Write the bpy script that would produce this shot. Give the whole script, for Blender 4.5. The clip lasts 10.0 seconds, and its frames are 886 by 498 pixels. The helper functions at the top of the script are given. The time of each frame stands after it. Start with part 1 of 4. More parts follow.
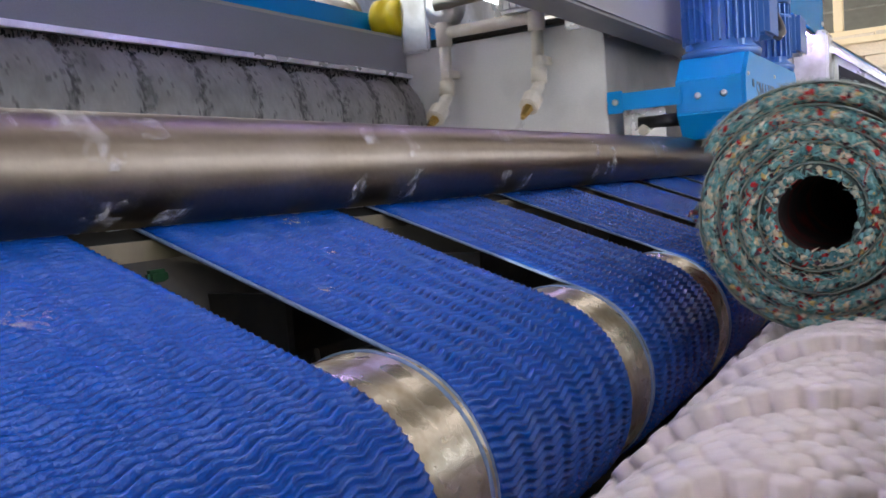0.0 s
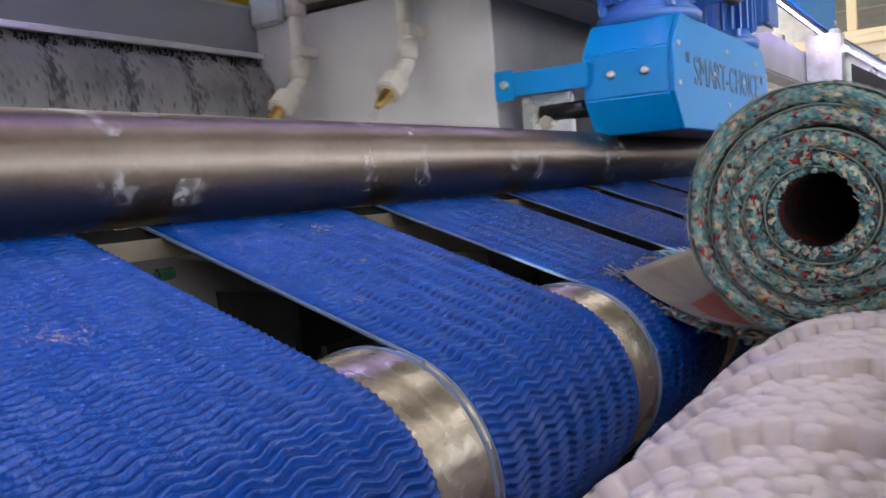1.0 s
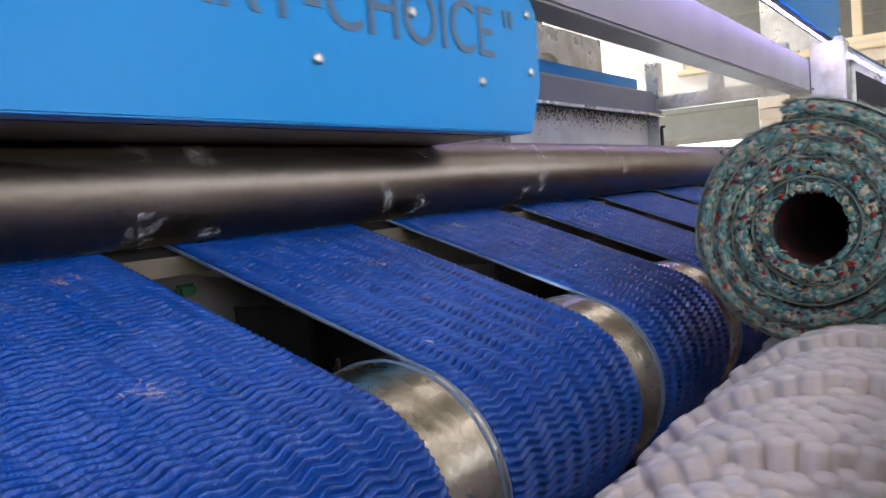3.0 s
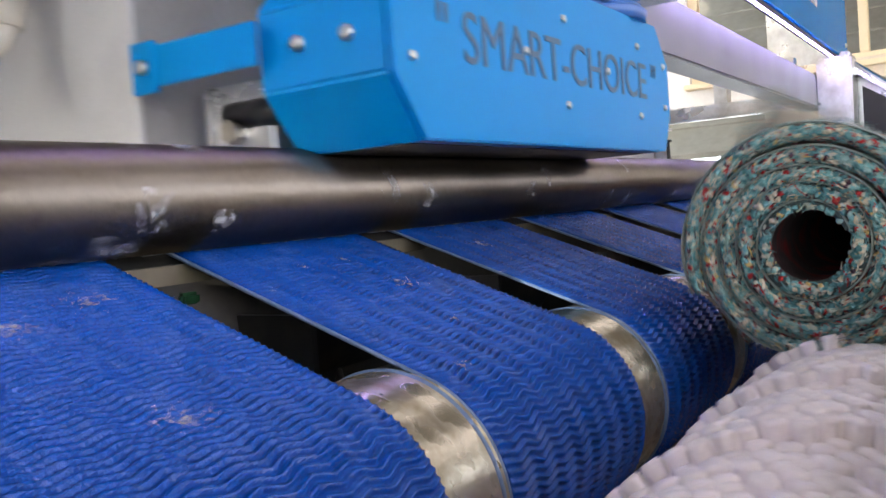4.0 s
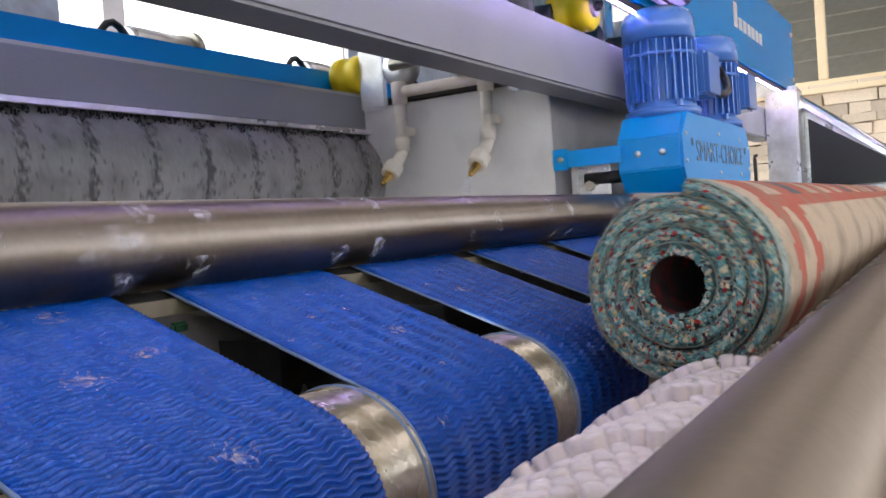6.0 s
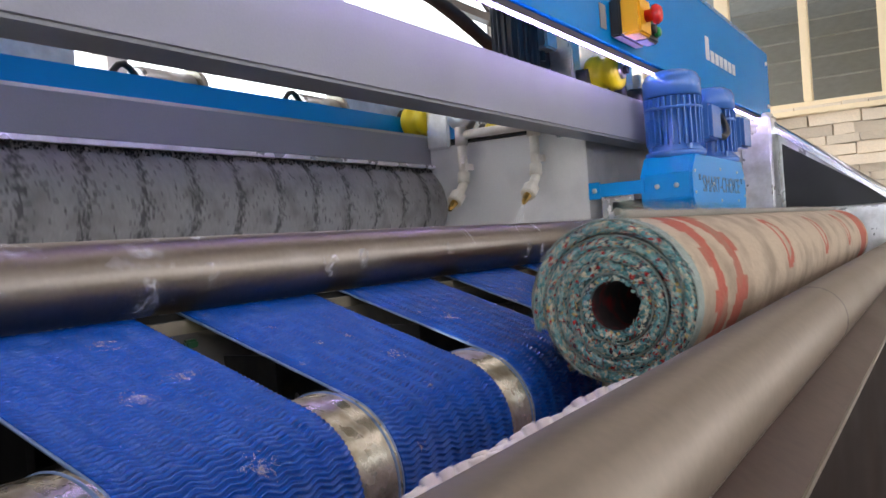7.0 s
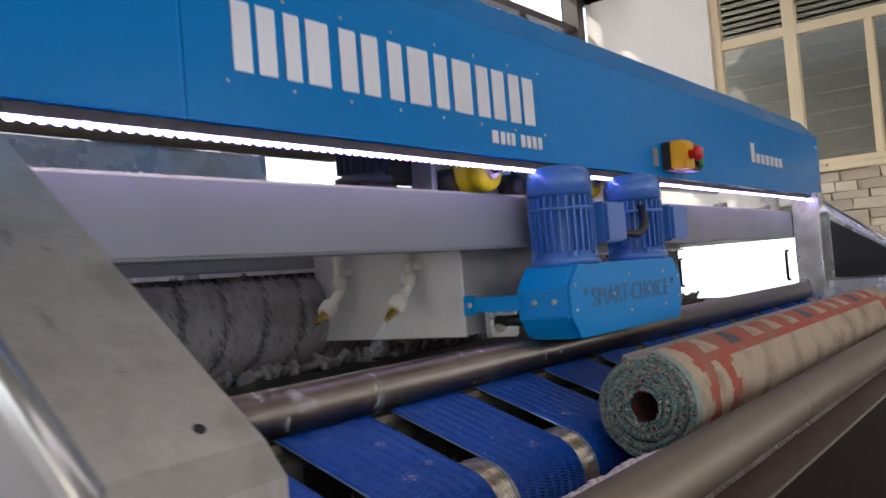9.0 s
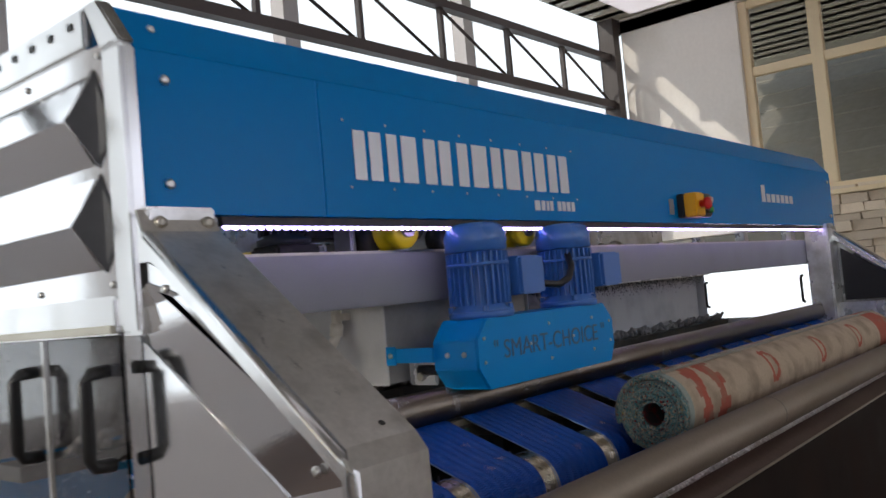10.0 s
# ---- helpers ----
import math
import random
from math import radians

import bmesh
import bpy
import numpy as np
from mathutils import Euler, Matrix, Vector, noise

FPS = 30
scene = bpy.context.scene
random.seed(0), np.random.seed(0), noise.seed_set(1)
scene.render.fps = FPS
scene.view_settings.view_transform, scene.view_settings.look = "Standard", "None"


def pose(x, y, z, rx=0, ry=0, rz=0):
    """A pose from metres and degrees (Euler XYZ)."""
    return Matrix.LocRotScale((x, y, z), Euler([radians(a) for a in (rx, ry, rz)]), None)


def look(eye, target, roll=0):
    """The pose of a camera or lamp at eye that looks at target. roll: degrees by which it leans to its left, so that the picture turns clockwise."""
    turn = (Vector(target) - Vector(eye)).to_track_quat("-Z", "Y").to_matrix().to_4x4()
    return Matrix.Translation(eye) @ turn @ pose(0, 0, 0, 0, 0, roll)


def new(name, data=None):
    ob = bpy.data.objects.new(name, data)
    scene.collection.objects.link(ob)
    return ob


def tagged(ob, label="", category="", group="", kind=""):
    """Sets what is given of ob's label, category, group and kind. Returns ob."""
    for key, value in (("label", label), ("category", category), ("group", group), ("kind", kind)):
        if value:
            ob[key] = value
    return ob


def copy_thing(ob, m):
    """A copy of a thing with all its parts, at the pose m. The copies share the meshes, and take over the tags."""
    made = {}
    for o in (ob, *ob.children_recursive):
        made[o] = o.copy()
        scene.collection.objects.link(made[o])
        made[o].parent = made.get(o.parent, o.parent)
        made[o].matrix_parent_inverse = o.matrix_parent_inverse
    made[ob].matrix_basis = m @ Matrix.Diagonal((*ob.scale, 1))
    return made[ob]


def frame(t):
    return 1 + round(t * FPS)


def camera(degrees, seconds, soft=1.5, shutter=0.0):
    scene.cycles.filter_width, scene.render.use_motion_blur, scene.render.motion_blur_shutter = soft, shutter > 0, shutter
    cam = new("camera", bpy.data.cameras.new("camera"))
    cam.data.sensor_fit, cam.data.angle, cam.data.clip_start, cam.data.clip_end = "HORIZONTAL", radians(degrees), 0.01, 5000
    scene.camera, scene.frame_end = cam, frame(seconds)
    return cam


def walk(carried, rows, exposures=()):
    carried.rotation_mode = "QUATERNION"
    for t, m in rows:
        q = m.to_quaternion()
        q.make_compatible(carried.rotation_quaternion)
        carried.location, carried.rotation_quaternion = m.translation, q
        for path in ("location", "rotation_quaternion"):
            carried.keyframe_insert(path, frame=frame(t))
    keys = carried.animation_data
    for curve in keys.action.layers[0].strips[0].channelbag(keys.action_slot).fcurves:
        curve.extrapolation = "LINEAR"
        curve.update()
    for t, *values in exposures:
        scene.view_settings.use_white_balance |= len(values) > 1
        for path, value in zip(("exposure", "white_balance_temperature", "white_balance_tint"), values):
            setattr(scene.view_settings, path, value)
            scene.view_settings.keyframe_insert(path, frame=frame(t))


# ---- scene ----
cam = camera(55.7, 10.0, shutter=0.5)
PATH = [
    (0, (-0.3067, -0.2212, 0.9198), (0.5411, 0.3040, 0.8457), -4.14),
    (0.5, (-0.3099, -0.2262, 0.9191), (0.5328, 0.3072, 0.8451), -4.37),
    (1, (-0.3064, -0.2250, 0.9177), (0.5339, 0.3123, 0.8460), -4.33),
    (1.5, (-0.3118, -0.2275, 0.9185), (0.5293, 0.3089, 0.8493), -4.38),
    (2, (-0.3153, -0.2306, 0.9218), (0.5231, 0.3099, 0.8514), -4.36),
    (3.5, (-0.3241, -0.2351, 0.9246), (0.5119, 0.3105, 0.8664), -4.75),
    (4, (-0.3216, -0.2355, 0.9227), (0.5126, 0.3141, 0.8754), -4.28),
    (4.5, (-0.3207, -0.2402, 0.9212), (0.5121, 0.3122, 0.8851), -4.45),
    (5, (-0.3451, -0.2599, 0.9299), (0.4932, 0.2840, 0.8942), -4.60),
    (5.5, (-0.3705, -0.2827, 0.9363), (0.4751, 0.2499, 0.9006), -4.34),
    (7, (-0.4814, -0.3909, 0.9515), (0.3721, 0.1301, 0.9433), -4.14),
    (7.5, (-0.5382, -0.4310, 0.9672), (0.2963, 0.1199, 0.9757), -3.89),
    (8, (-0.6294, -0.4854, 0.9984), (0.1887, 0.0895, 1.0164), -3.45),
    (8.5, (-0.7523, -0.5500, 1.0460), (0.0557, 0.0387, 1.0692), -3.72),
    (9, (-0.9149, -0.6447, 1.0901), (-0.1160, -0.0442, 1.1251), -4.66),
    (9.5, (-1.0976, -0.7640, 1.1306), (-0.3121, -0.1464, 1.1721), -4.81),
    (10, (-1.2698, -0.8836, 1.1484), (-0.5017, -0.2455, 1.2013), -5.13),
]
walk(cam, [(t, look(e, a, r)) for t, e, a, r in PATH],
     exposures=[(0, 0.0), (2, -0.02), (3.5, 0.0), (4.5, 0.3), (5, 0.35), (5.5, 0.2), (7, -0.1), (8, -0.35), (9, -0.95), (9.5, -1.2), (10, -1.6)])

# ---- light ----
world = bpy.data.worlds.new("world")
scene.world = world
world.use_nodes = True
wn = world.node_tree
sky = wn.nodes.new("ShaderNodeTexSky")
sky.sky_type, sky.sun_disc = "NISHITA", False
sky.sun_elevation, sky.sun_rotation = radians(13.7), radians(-77.7)
wn.links.new(sky.outputs[0], wn.nodes["Background"].inputs[0])
wn.nodes["Background"].inputs[1].default_value = 0.15
sun = new("sun", bpy.data.lights.new("sun", "SUN"))
sun.data.energy, sun.data.angle, sun.data.color = 4.0, radians(0.5), (1.0, 0.95, 0.86)
sun.matrix_basis = look((0, 0, 0), (1, -0.2185, -0.25))


# ---- materials ----
def material(name, color, rough=0.5, metal=0.0, grain=60.0, vary=0.12, bump=0.1, stain=None, stain_scale=4.0, stain_amount=0.5, emit=0.0,
             rough_vary=0.15, stretch=(1, 1, 1), coat=0.0, random_vary=0.0):
    m = bpy.data.materials.new(name)
    m.use_nodes = True
    t = m.node_tree
    b = t.nodes["Principled BSDF"]
    b.inputs["Metallic"].default_value = metal
    b.inputs["Coat Weight"].default_value = coat
    co = t.nodes.new("ShaderNodeTexCoord")
    mp = t.nodes.new("ShaderNodeMapping")
    mp.inputs["Scale"].default_value = stretch
    t.links.new(co.outputs["Object"], mp.inputs[0])

    def tex(scale, detail=5):
        n = t.nodes.new("ShaderNodeTexNoise")
        n.inputs["Scale"].default_value, n.inputs["Detail"].default_value = scale, detail
        t.links.new(mp.outputs[0], n.inputs["Vector"])
        return n

    def math_node(op, a, bb):
        n = t.nodes.new("ShaderNodeMath")
        n.operation = op
        for i, v in enumerate((a, bb)):
            if isinstance(v, (int, float)):
                n.inputs[i].default_value = v
            else:
                t.links.new(v, n.inputs[i])
        return n.outputs[0]

    fine, broad = tex(grain), tex(stain_scale)
    hsv = t.nodes.new("ShaderNodeHueSaturation")
    hsv.inputs["Color"].default_value = (*color, 1)
    v = math_node("MULTIPLY_ADD", fine.outputs["Fac"], vary * 2)
    v.node.inputs[2].default_value = 1 - vary
    if random_vary:
        oi = t.nodes.new("ShaderNodeObjectInfo")
        r = math_node("MULTIPLY_ADD", oi.outputs["Random"], random_vary * 2)
        r.node.inputs[2].default_value = 1 - random_vary
        v = math_node("MULTIPLY", v, r)
    t.links.new(v, hsv.inputs["Value"])
    out = hsv.outputs[0]
    if stain:
        ramp = t.nodes.new("ShaderNodeValToRGB")
        ramp.color_ramp.elements[0].position, ramp.color_ramp.elements[1].position = 0.48, 0.68
        t.links.new(broad.outputs["Fac"], ramp.inputs[0])
        mix = t.nodes.new("ShaderNodeMix")
        mix.data_type = "RGBA"
        t.links.new(math_node("MULTIPLY", ramp.outputs[0], stain_amount), mix.inputs[0])
        t.links.new(out, mix.inputs[6])
        mix.inputs[7].default_value = (*stain, 1)
        out = mix.outputs[2]
    t.links.new(out, b.inputs["Base Color"])
    rv = math_node("MULTIPLY_ADD", broad.outputs["Fac"], rough_vary * 2)
    rv.node.inputs[2].default_value = rough - rough_vary
    t.links.new(rv, b.inputs["Roughness"])
    if bump:
        bp = t.nodes.new("ShaderNodeBump")
        bp.inputs["Strength"].default_value, bp.inputs["Distance"].default_value = bump, 0.002
        t.links.new(fine.outputs["Fac"], bp.inputs["Height"])
        t.links.new(bp.outputs[0], b.inputs["Normal"])
    if emit:
        b.inputs["Emission Color"].default_value = (*color, 1)
        b.inputs["Emission Strength"].default_value = emit
    return m


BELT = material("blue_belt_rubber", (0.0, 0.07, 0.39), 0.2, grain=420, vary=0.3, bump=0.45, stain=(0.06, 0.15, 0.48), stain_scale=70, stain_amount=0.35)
# Darker groove colour paints in the shade between the belt's ridges.
VALLEY = material("shaded_belt_groove", (0.0, 0.05, 0.3), 0.5, grain=300, vary=0.3, bump=0.1)
STEEL = material("brushed_steel", (0.46, 0.43, 0.36), 0.4, 1.0, grain=250, vary=0.08, stain=(0.4, 0.36, 0.3), stain_scale=7, stretch=(0.15, 1, 1))
GALV = material("galvanised_steel", (0.74, 0.74, 0.73), 0.3, 0.7, grain=90, vary=0.16, stain=(0.4, 0.38, 0.33), stain_scale=12, stain_amount=0.6)
MIRROR_STEEL = material("polished_sheet", (0.84, 0.84, 0.85), 0.09, 1.0, grain=200, vary=0.05, bump=0.02, rough_vary=0.06)
BRIGHT_GALV = material("bright_folded_steel", (0.82, 0.82, 0.82), 0.2, 0.95, grain=60, vary=0.12, bump=0.04, stain=(0.5, 0.49, 0.46), stain_scale=14, stain_amount=0.4, rough_vary=0.08)
PIPE_STEEL = material("wet_steel_tube", (0.19, 0.162, 0.13), 0.36, 1.0, grain=180, vary=0.12, stain=(0.3, 0.27, 0.24), stain_scale=14, stain_amount=0.25, rough_vary=0.05)
TUBE = material("satin_tube", (0.245, 0.2, 0.15), 0.48, 0.65, grain=150, vary=0.1, bump=0.05)
HOOD_BLUE = material("blue_powder_coat", (0.0, 0.205, 0.53), 0.2, grain=900, vary=0.06, bump=0.05, rough_vary=0.08)
BOX_BLUE = material("sky_blue_paint", (0.0, 0.26, 0.64), 0.3, grain=700, vary=0.05, bump=0.05, rough_vary=0.05)
MOTOR_BLUE = material("motor_blue_paint", (0.05, 0.17, 0.5), 0.3, grain=400, vary=0.12, bump=0.15, coat=0.3)
GREY_PAINT = material("grey_beam_paint", (0.235, 0.24, 0.245), 0.4, grain=300, vary=0.08, stain=(0.2, 0.2, 0.2), stain_scale=5, stain_amount=0.4)
PLATE = material("matt_steel_plate", (0.7, 0.685, 0.665), 0.5, 0.25, grain=300, vary=0.08, stain=(0.44, 0.43, 0.42), stain_scale=9, stain_amount=0.4)
PVC = material("off_white_pvc", (0.72, 0.66, 0.56), 0.35, grain=150, vary=0.08, stain=(0.45, 0.38, 0.28), stain_scale=40, stain_amount=0.3)
BRASS = material("brass", (0.62, 0.4, 0.12), 0.3, 1.0, vary=0.1)
BLACK = material("black_plastic", (0.012, 0.012, 0.012), 0.35, vary=0.2)
DARK = material("dark_mottled_steel", (0.03, 0.03, 0.028), 0.5, 0.3, grain=80, vary=0.4, stain=(0.1, 0.08, 0.05), stain_scale=20)
WHITE_BRISTLE = material("white_bristle", (0.92, 0.84, 0.8), 0.7, grain=420, vary=0.1, bump=0.3, stain=(0.78, 0.7, 0.66), stain_scale=30, stain_amount=0.3)
GREY_BRISTLE = material("grey_bristle", (0.28, 0.26, 0.245), 0.7, grain=200, vary=0.3, stain=(0.16, 0.15, 0.14), stain_scale=20, stain_amount=0.7, random_vary=0.15)
def film_material(name, scale, half, color=(0.8, 0.79, 0.79)):
    """A broken film or smear: a noise mask that thins out towards the patch's rim."""
    m = material(name, color, 0.35, grain=300, vary=0.08, bump=0.5)
    t = m.node_tree
    co = t.nodes.new("ShaderNodeTexCoord")
    n = t.nodes.new("ShaderNodeTexNoise")
    n.inputs["Scale"].default_value, n.inputs["Detail"].default_value, n.inputs["Distortion"].default_value = scale, 6, 0.5
    oi = t.nodes.new("ShaderNodeObjectInfo")
    add = t.nodes.new("ShaderNodeVectorMath")
    add.operation = "MULTIPLY_ADD"
    t.links.new(oi.outputs["Random"], add.inputs[0])
    add.inputs[1].default_value = (7, 5, 3)
    t.links.new(co.outputs["Object"], add.inputs[2])
    t.links.new(add.outputs[0], n.inputs["Vector"])
    ln = t.nodes.new("ShaderNodeVectorMath")
    ln.operation = "MULTIPLY"
    t.links.new(co.outputs["Object"], ln.inputs[0])
    ln.inputs[1].default_value = half
    le = t.nodes.new("ShaderNodeVectorMath")
    le.operation = "LENGTH"
    t.links.new(ln.outputs[0], le.inputs[0])
    sub = t.nodes.new("ShaderNodeMath")
    sub.operation = "MULTIPLY_ADD"
    t.links.new(le.outputs["Value"], sub.inputs[0])
    sub.inputs[1].default_value = -0.3
    t.links.new(n.outputs["Fac"], sub.inputs[2])
    rp = t.nodes.new("ShaderNodeValToRGB")
    rp.color_ramp.elements[0].position, rp.color_ramp.elements[1].position = 0.36, 0.74
    rp.color_ramp.elements[1].color = (0.65, 0.65, 0.65, 1)
    t.links.new(sub.outputs[0], rp.inputs[0])
    t.links.new(rp.outputs[0], t.nodes["Principled BSDF"].inputs["Alpha"])
    return m


FILM_PIPE = film_material("foam_film_on_roller", 130, (55, 18, 18))
FILM_WIDE = film_material("wide_foam_film_on_roller", 70, (24, 22, 22))
FILM_BELT = film_material("foam_film_on_belt", 240, (48, 60, 0))
YELLOW = material("yellow_polyurethane", (0.75, 0.58, 0.01), 0.4, vary=0.08)
ORANGE = material("amber_yellow_plastic", (0.85, 0.42, 0.005), 0.4, vary=0.05)
RED = material("red_plastic", (0.6, 0.012, 0.01), 0.3, vary=0.05)
GREEN = material("green_plastic", (0.02, 0.3, 0.06), 0.3, vary=0.05)
LED = material("led_white", (0.55, 0.43, 1.0), 0.4, vary=0, bump=0, emit=30)
LETTER = material("brushed_letter_steel", (0.75, 0.76, 0.78), 0.3, 0.3, grain=300, vary=0.04)
CUT = material("letter_recess_grey", (0.07, 0.13, 0.22), 0.4, 0.3, vary=0.05)
CARPET_BACK = material("carpet_jute_back", (0.46, 0.36, 0.25), 0.9, grain=250, vary=0.25, bump=0.5, stain=(0.25, 0.195, 0.135), stain_scale=14, stain_amount=0.8)
CARPET_RED = material("carpet_red_pattern", (0.4, 0.095, 0.055), 0.9, grain=250, vary=0.25, bump=0.5, stain=(0.3, 0.18, 0.12), stain_scale=22, stain_amount=0.8)
FOAM = material("white_foam", (0.8, 0.82, 0.85), 0.4, grain=300, vary=0.1, bump=0.4)
FOAM.node_tree.nodes["Principled BSDF"].inputs["Alpha"].default_value = 0.6
WALL = material("plaster_wall", (0.86, 0.81, 0.74), 0.8, grain=30, vary=0.06, stain=(0.55, 0.48, 0.38), stain_scale=1.2, stain_amount=0.3)
STONE = material("stacked_stone", (0.68, 0.57, 0.43), 0.85, grain=25, vary=0.3, bump=0.4, random_vary=0.25)
FRAME = material("cream_window_frame", (0.86, 0.7, 0.45), 0.5, vary=0.05)
FLOOR = material("brown_floor", (0.12, 0.08, 0.06), 0.35, grain=20, vary=0.25, stain=(0.09, 0.06, 0.048), stain_scale=2.0)
ROOF = material("roof_sheet", (0.62, 0.58, 0.48), 0.6, grain=8, vary=0.15)
TRUSS = material("dark_truss_paint", (0.06, 0.045, 0.04), 0.5, vary=0.2)

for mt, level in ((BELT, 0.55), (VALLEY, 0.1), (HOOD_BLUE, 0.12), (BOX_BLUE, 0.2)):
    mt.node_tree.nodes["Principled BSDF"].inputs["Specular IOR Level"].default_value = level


# ---- mesh tools ----
def part(name, bm, mat, parent=None, label=""):
    me = bpy.data.meshes.new(name)
    bm.normal_update()
    bm.to_mesh(me)
    bm.free()
    ob = new(name, me)
    for m in (mat if isinstance(mat, (list, tuple)) else [mat]):
        me.materials.append(m)
    if parent:
        ob.parent = parent
    if label:
        ob["label"] = label
    return ob


def thing(name, label, category, group="", kind="", m=None):
    ob = new(name)
    if m:
        ob.matrix_basis = m
    return tagged(ob, label, category, group, kind)


def box(x0, x1, y0, y1, z0, z1, bevel=0.0, bm=None):
    b = bmesh.new()
    bmesh.ops.create_cube(b, size=1, matrix=Matrix.LocRotScale(((x0 + x1) / 2, (y0 + y1) / 2, (z0 + z1) / 2), None, (x1 - x0, y1 - y0, z1 - z0)))
    if bevel:
        bmesh.ops.bevel(b, geom=b.edges[:], offset=bevel, segments=2, affect="EDGES", clamp_overlap=True)
    return merged(bm, b)


def merged(bm, b):
    if bm is None:
        return b
    me = bpy.data.meshes.new("tmp")
    b.to_mesh(me)
    b.free()
    bm.from_mesh(me)
    bpy.data.meshes.remove(me)
    return bm


def rod(a, c, r, r2=None, seg=16, bm=None, smooth=True, caps=True, bevel=0.0):
    b = bmesh.new()
    a, c = Vector(a), Vector(c)
    q = (c - a).to_track_quat("Z", "Y").to_matrix().to_4x4()
    bmesh.ops.create_cone(b, cap_ends=caps, segments=seg, radius1=r, radius2=r if r2 is None else r2, depth=(c - a).length, matrix=Matrix.Translation((a + c) / 2) @ q)
    if bevel:
        bmesh.ops.bevel(b, geom=[e for e in b.edges if len(e.link_faces) == 2 and any(len(f.verts) > 4 for f in e.link_faces)], offset=bevel, segments=2, affect="EDGES")
    if smooth:
        for f in b.faces:
            f.smooth = len(f.verts) == 4
    return merged(bm, b)


def lathe(profile, axis="X", seg=48, bm=None, close=False):
    """Profile of (along, radius) turned about an axis through the origin."""
    b = bmesh.new()
    rings = []
    for u, r in profile:
        ring = []
        for k in range(seg):
            a = 2 * math.pi * k / seg
            c, s = r * math.cos(a), r * math.sin(a)
            ring.append(b.verts.new((u, c, s) if axis == "X" else (c, s, u) if axis == "Z" else (s, u, c)))
        rings.append(ring)
    for i in range(len(rings) - 1):
        for k in range(seg):
            f = b.faces.new((rings[i][k], rings[i][(k + 1) % seg], rings[i + 1][(k + 1) % seg], rings[i + 1][k]))
            f.smooth = True
    for ring in (rings[0], rings[-1]):
        if not close:
            b.faces.new(ring)
    bmesh.ops.recalc_face_normals(b, faces=b.faces[:])
    return merged(bm, b)


def sweep(points, r, seg=10, bm=None):
    """A round bar along points."""
    b = bmesh.new()
    P = [Vector(q) for q in points]
    rings = []
    up = Vector((0.13, 0.21, 0.97))
    for i, q in enumerate(P):
        d = (P[min(i + 1, len(P) - 1)] - P[max(i - 1, 0)]).normalized()
        s = d.cross(up).normalized()
        w = s.cross(d)
        rings.append([b.verts.new(q + (s * math.cos(2 * math.pi * k / seg) + w * math.sin(2 * math.pi * k / seg)) * r) for k in range(seg)])
    for i in range(len(rings) - 1):
        for k in range(seg):
            f = b.faces.new((rings[i][k], rings[i][(k + 1) % seg], rings[i + 1][(k + 1) % seg], rings[i + 1][k]))
            f.smooth = True
    b.faces.new(rings[0])
    b.faces.new(rings[-1])
    bmesh.ops.recalc_face_normals(b, faces=b.faces[:])
    return merged(bm, b)


def prism(outline, y0, y1, axis="Y", bm=None, bevel=0.0):
    """An outline of (x, z) (axis Y) or (y, z) (axis X), extruded from y0 to y1."""
    b = bmesh.new()
    put = (lambda u, v, w: (u, w, v)) if axis == "Y" else (lambda u, v, w: (w, u, v)) if axis == "X" else (lambda u, v, w: (u, v, w))
    A = [b.verts.new(put(u, v, y0)) for u, v in outline]
    C = [b.verts.new(put(u, v, y1)) for u, v in outline]
    b.faces.new(A)
    b.faces.new(C[::-1])
    n = len(A)
    for i in range(n):
        b.faces.new((A[i], C[i], C[(i + 1) % n], A[(i + 1) % n]))
    bmesh.ops.recalc_face_normals(b, faces=b.faces[:])
    if bevel:
        bmesh.ops.bevel(b, geom=b.edges[:], offset=bevel, segments=2, affect="EDGES", clamp_overlap=True)
    return merged(bm, b)


# ---- machine dimensions ----
X0, X1 = -0.66, 2.40            # inner ends of the machine
PITCH, GAP, BELT_X = 0.218, 0.048, 0.004        # conveyor belts
DRUM_Y, DRUM_Z, DRUM_R = 0.0136, 0.784, 0.0626
BELT_R = 0.0646
SLOPE = radians(20.34)
TAN_Y, TAN_Z = DRUM_Y - BELT_R * math.sin(SLOPE), DRUM_Z + BELT_R * math.cos(SLOPE)
PIPE_Y, PIPE_Z, PIPE_R = 0.1612, 0.9404, 0.0311
HOOD_Y = 0.126


def belt_point(s, lift=0.0):
    """The place on a belt's outside: s metres up the slope from the drum's tangent, or round the drum where s is below 0."""
    if s >= 0:
        return TAN_Y + s * math.cos(SLOPE) - lift * math.sin(SLOPE), TAN_Z + s * math.sin(SLOPE) + lift * math.cos(SLOPE)
    a = -s / BELT_R + SLOPE
    return DRUM_Y - (BELT_R + lift) * math.sin(a), DRUM_Z + (BELT_R + lift) * math.cos(a)


def grid_mesh(P, mats, pick=None, smooth=True):
    """A mesh from a numpy grid of places [i, j, 3]."""
    n, m = P.shape[:2]
    me = bpy.data.meshes.new("grid")
    i, j = np.meshgrid(np.arange(n - 1), np.arange(m - 1), indexing="ij")
    a = (i * m + j).ravel()
    me.from_pydata(P.reshape(-1, 3).tolist(), [], np.stack([a, a + 1, a + m + 1, a + m], 1).tolist())
    for mt in mats:
        me.materials.append(mt)
    me.polygons.foreach_set("use_smooth", [smooth] * len(me.polygons))
    if pick is not None:
        me.polygons.foreach_set("material_index", pick.ravel().astype(int).tolist())
    return me


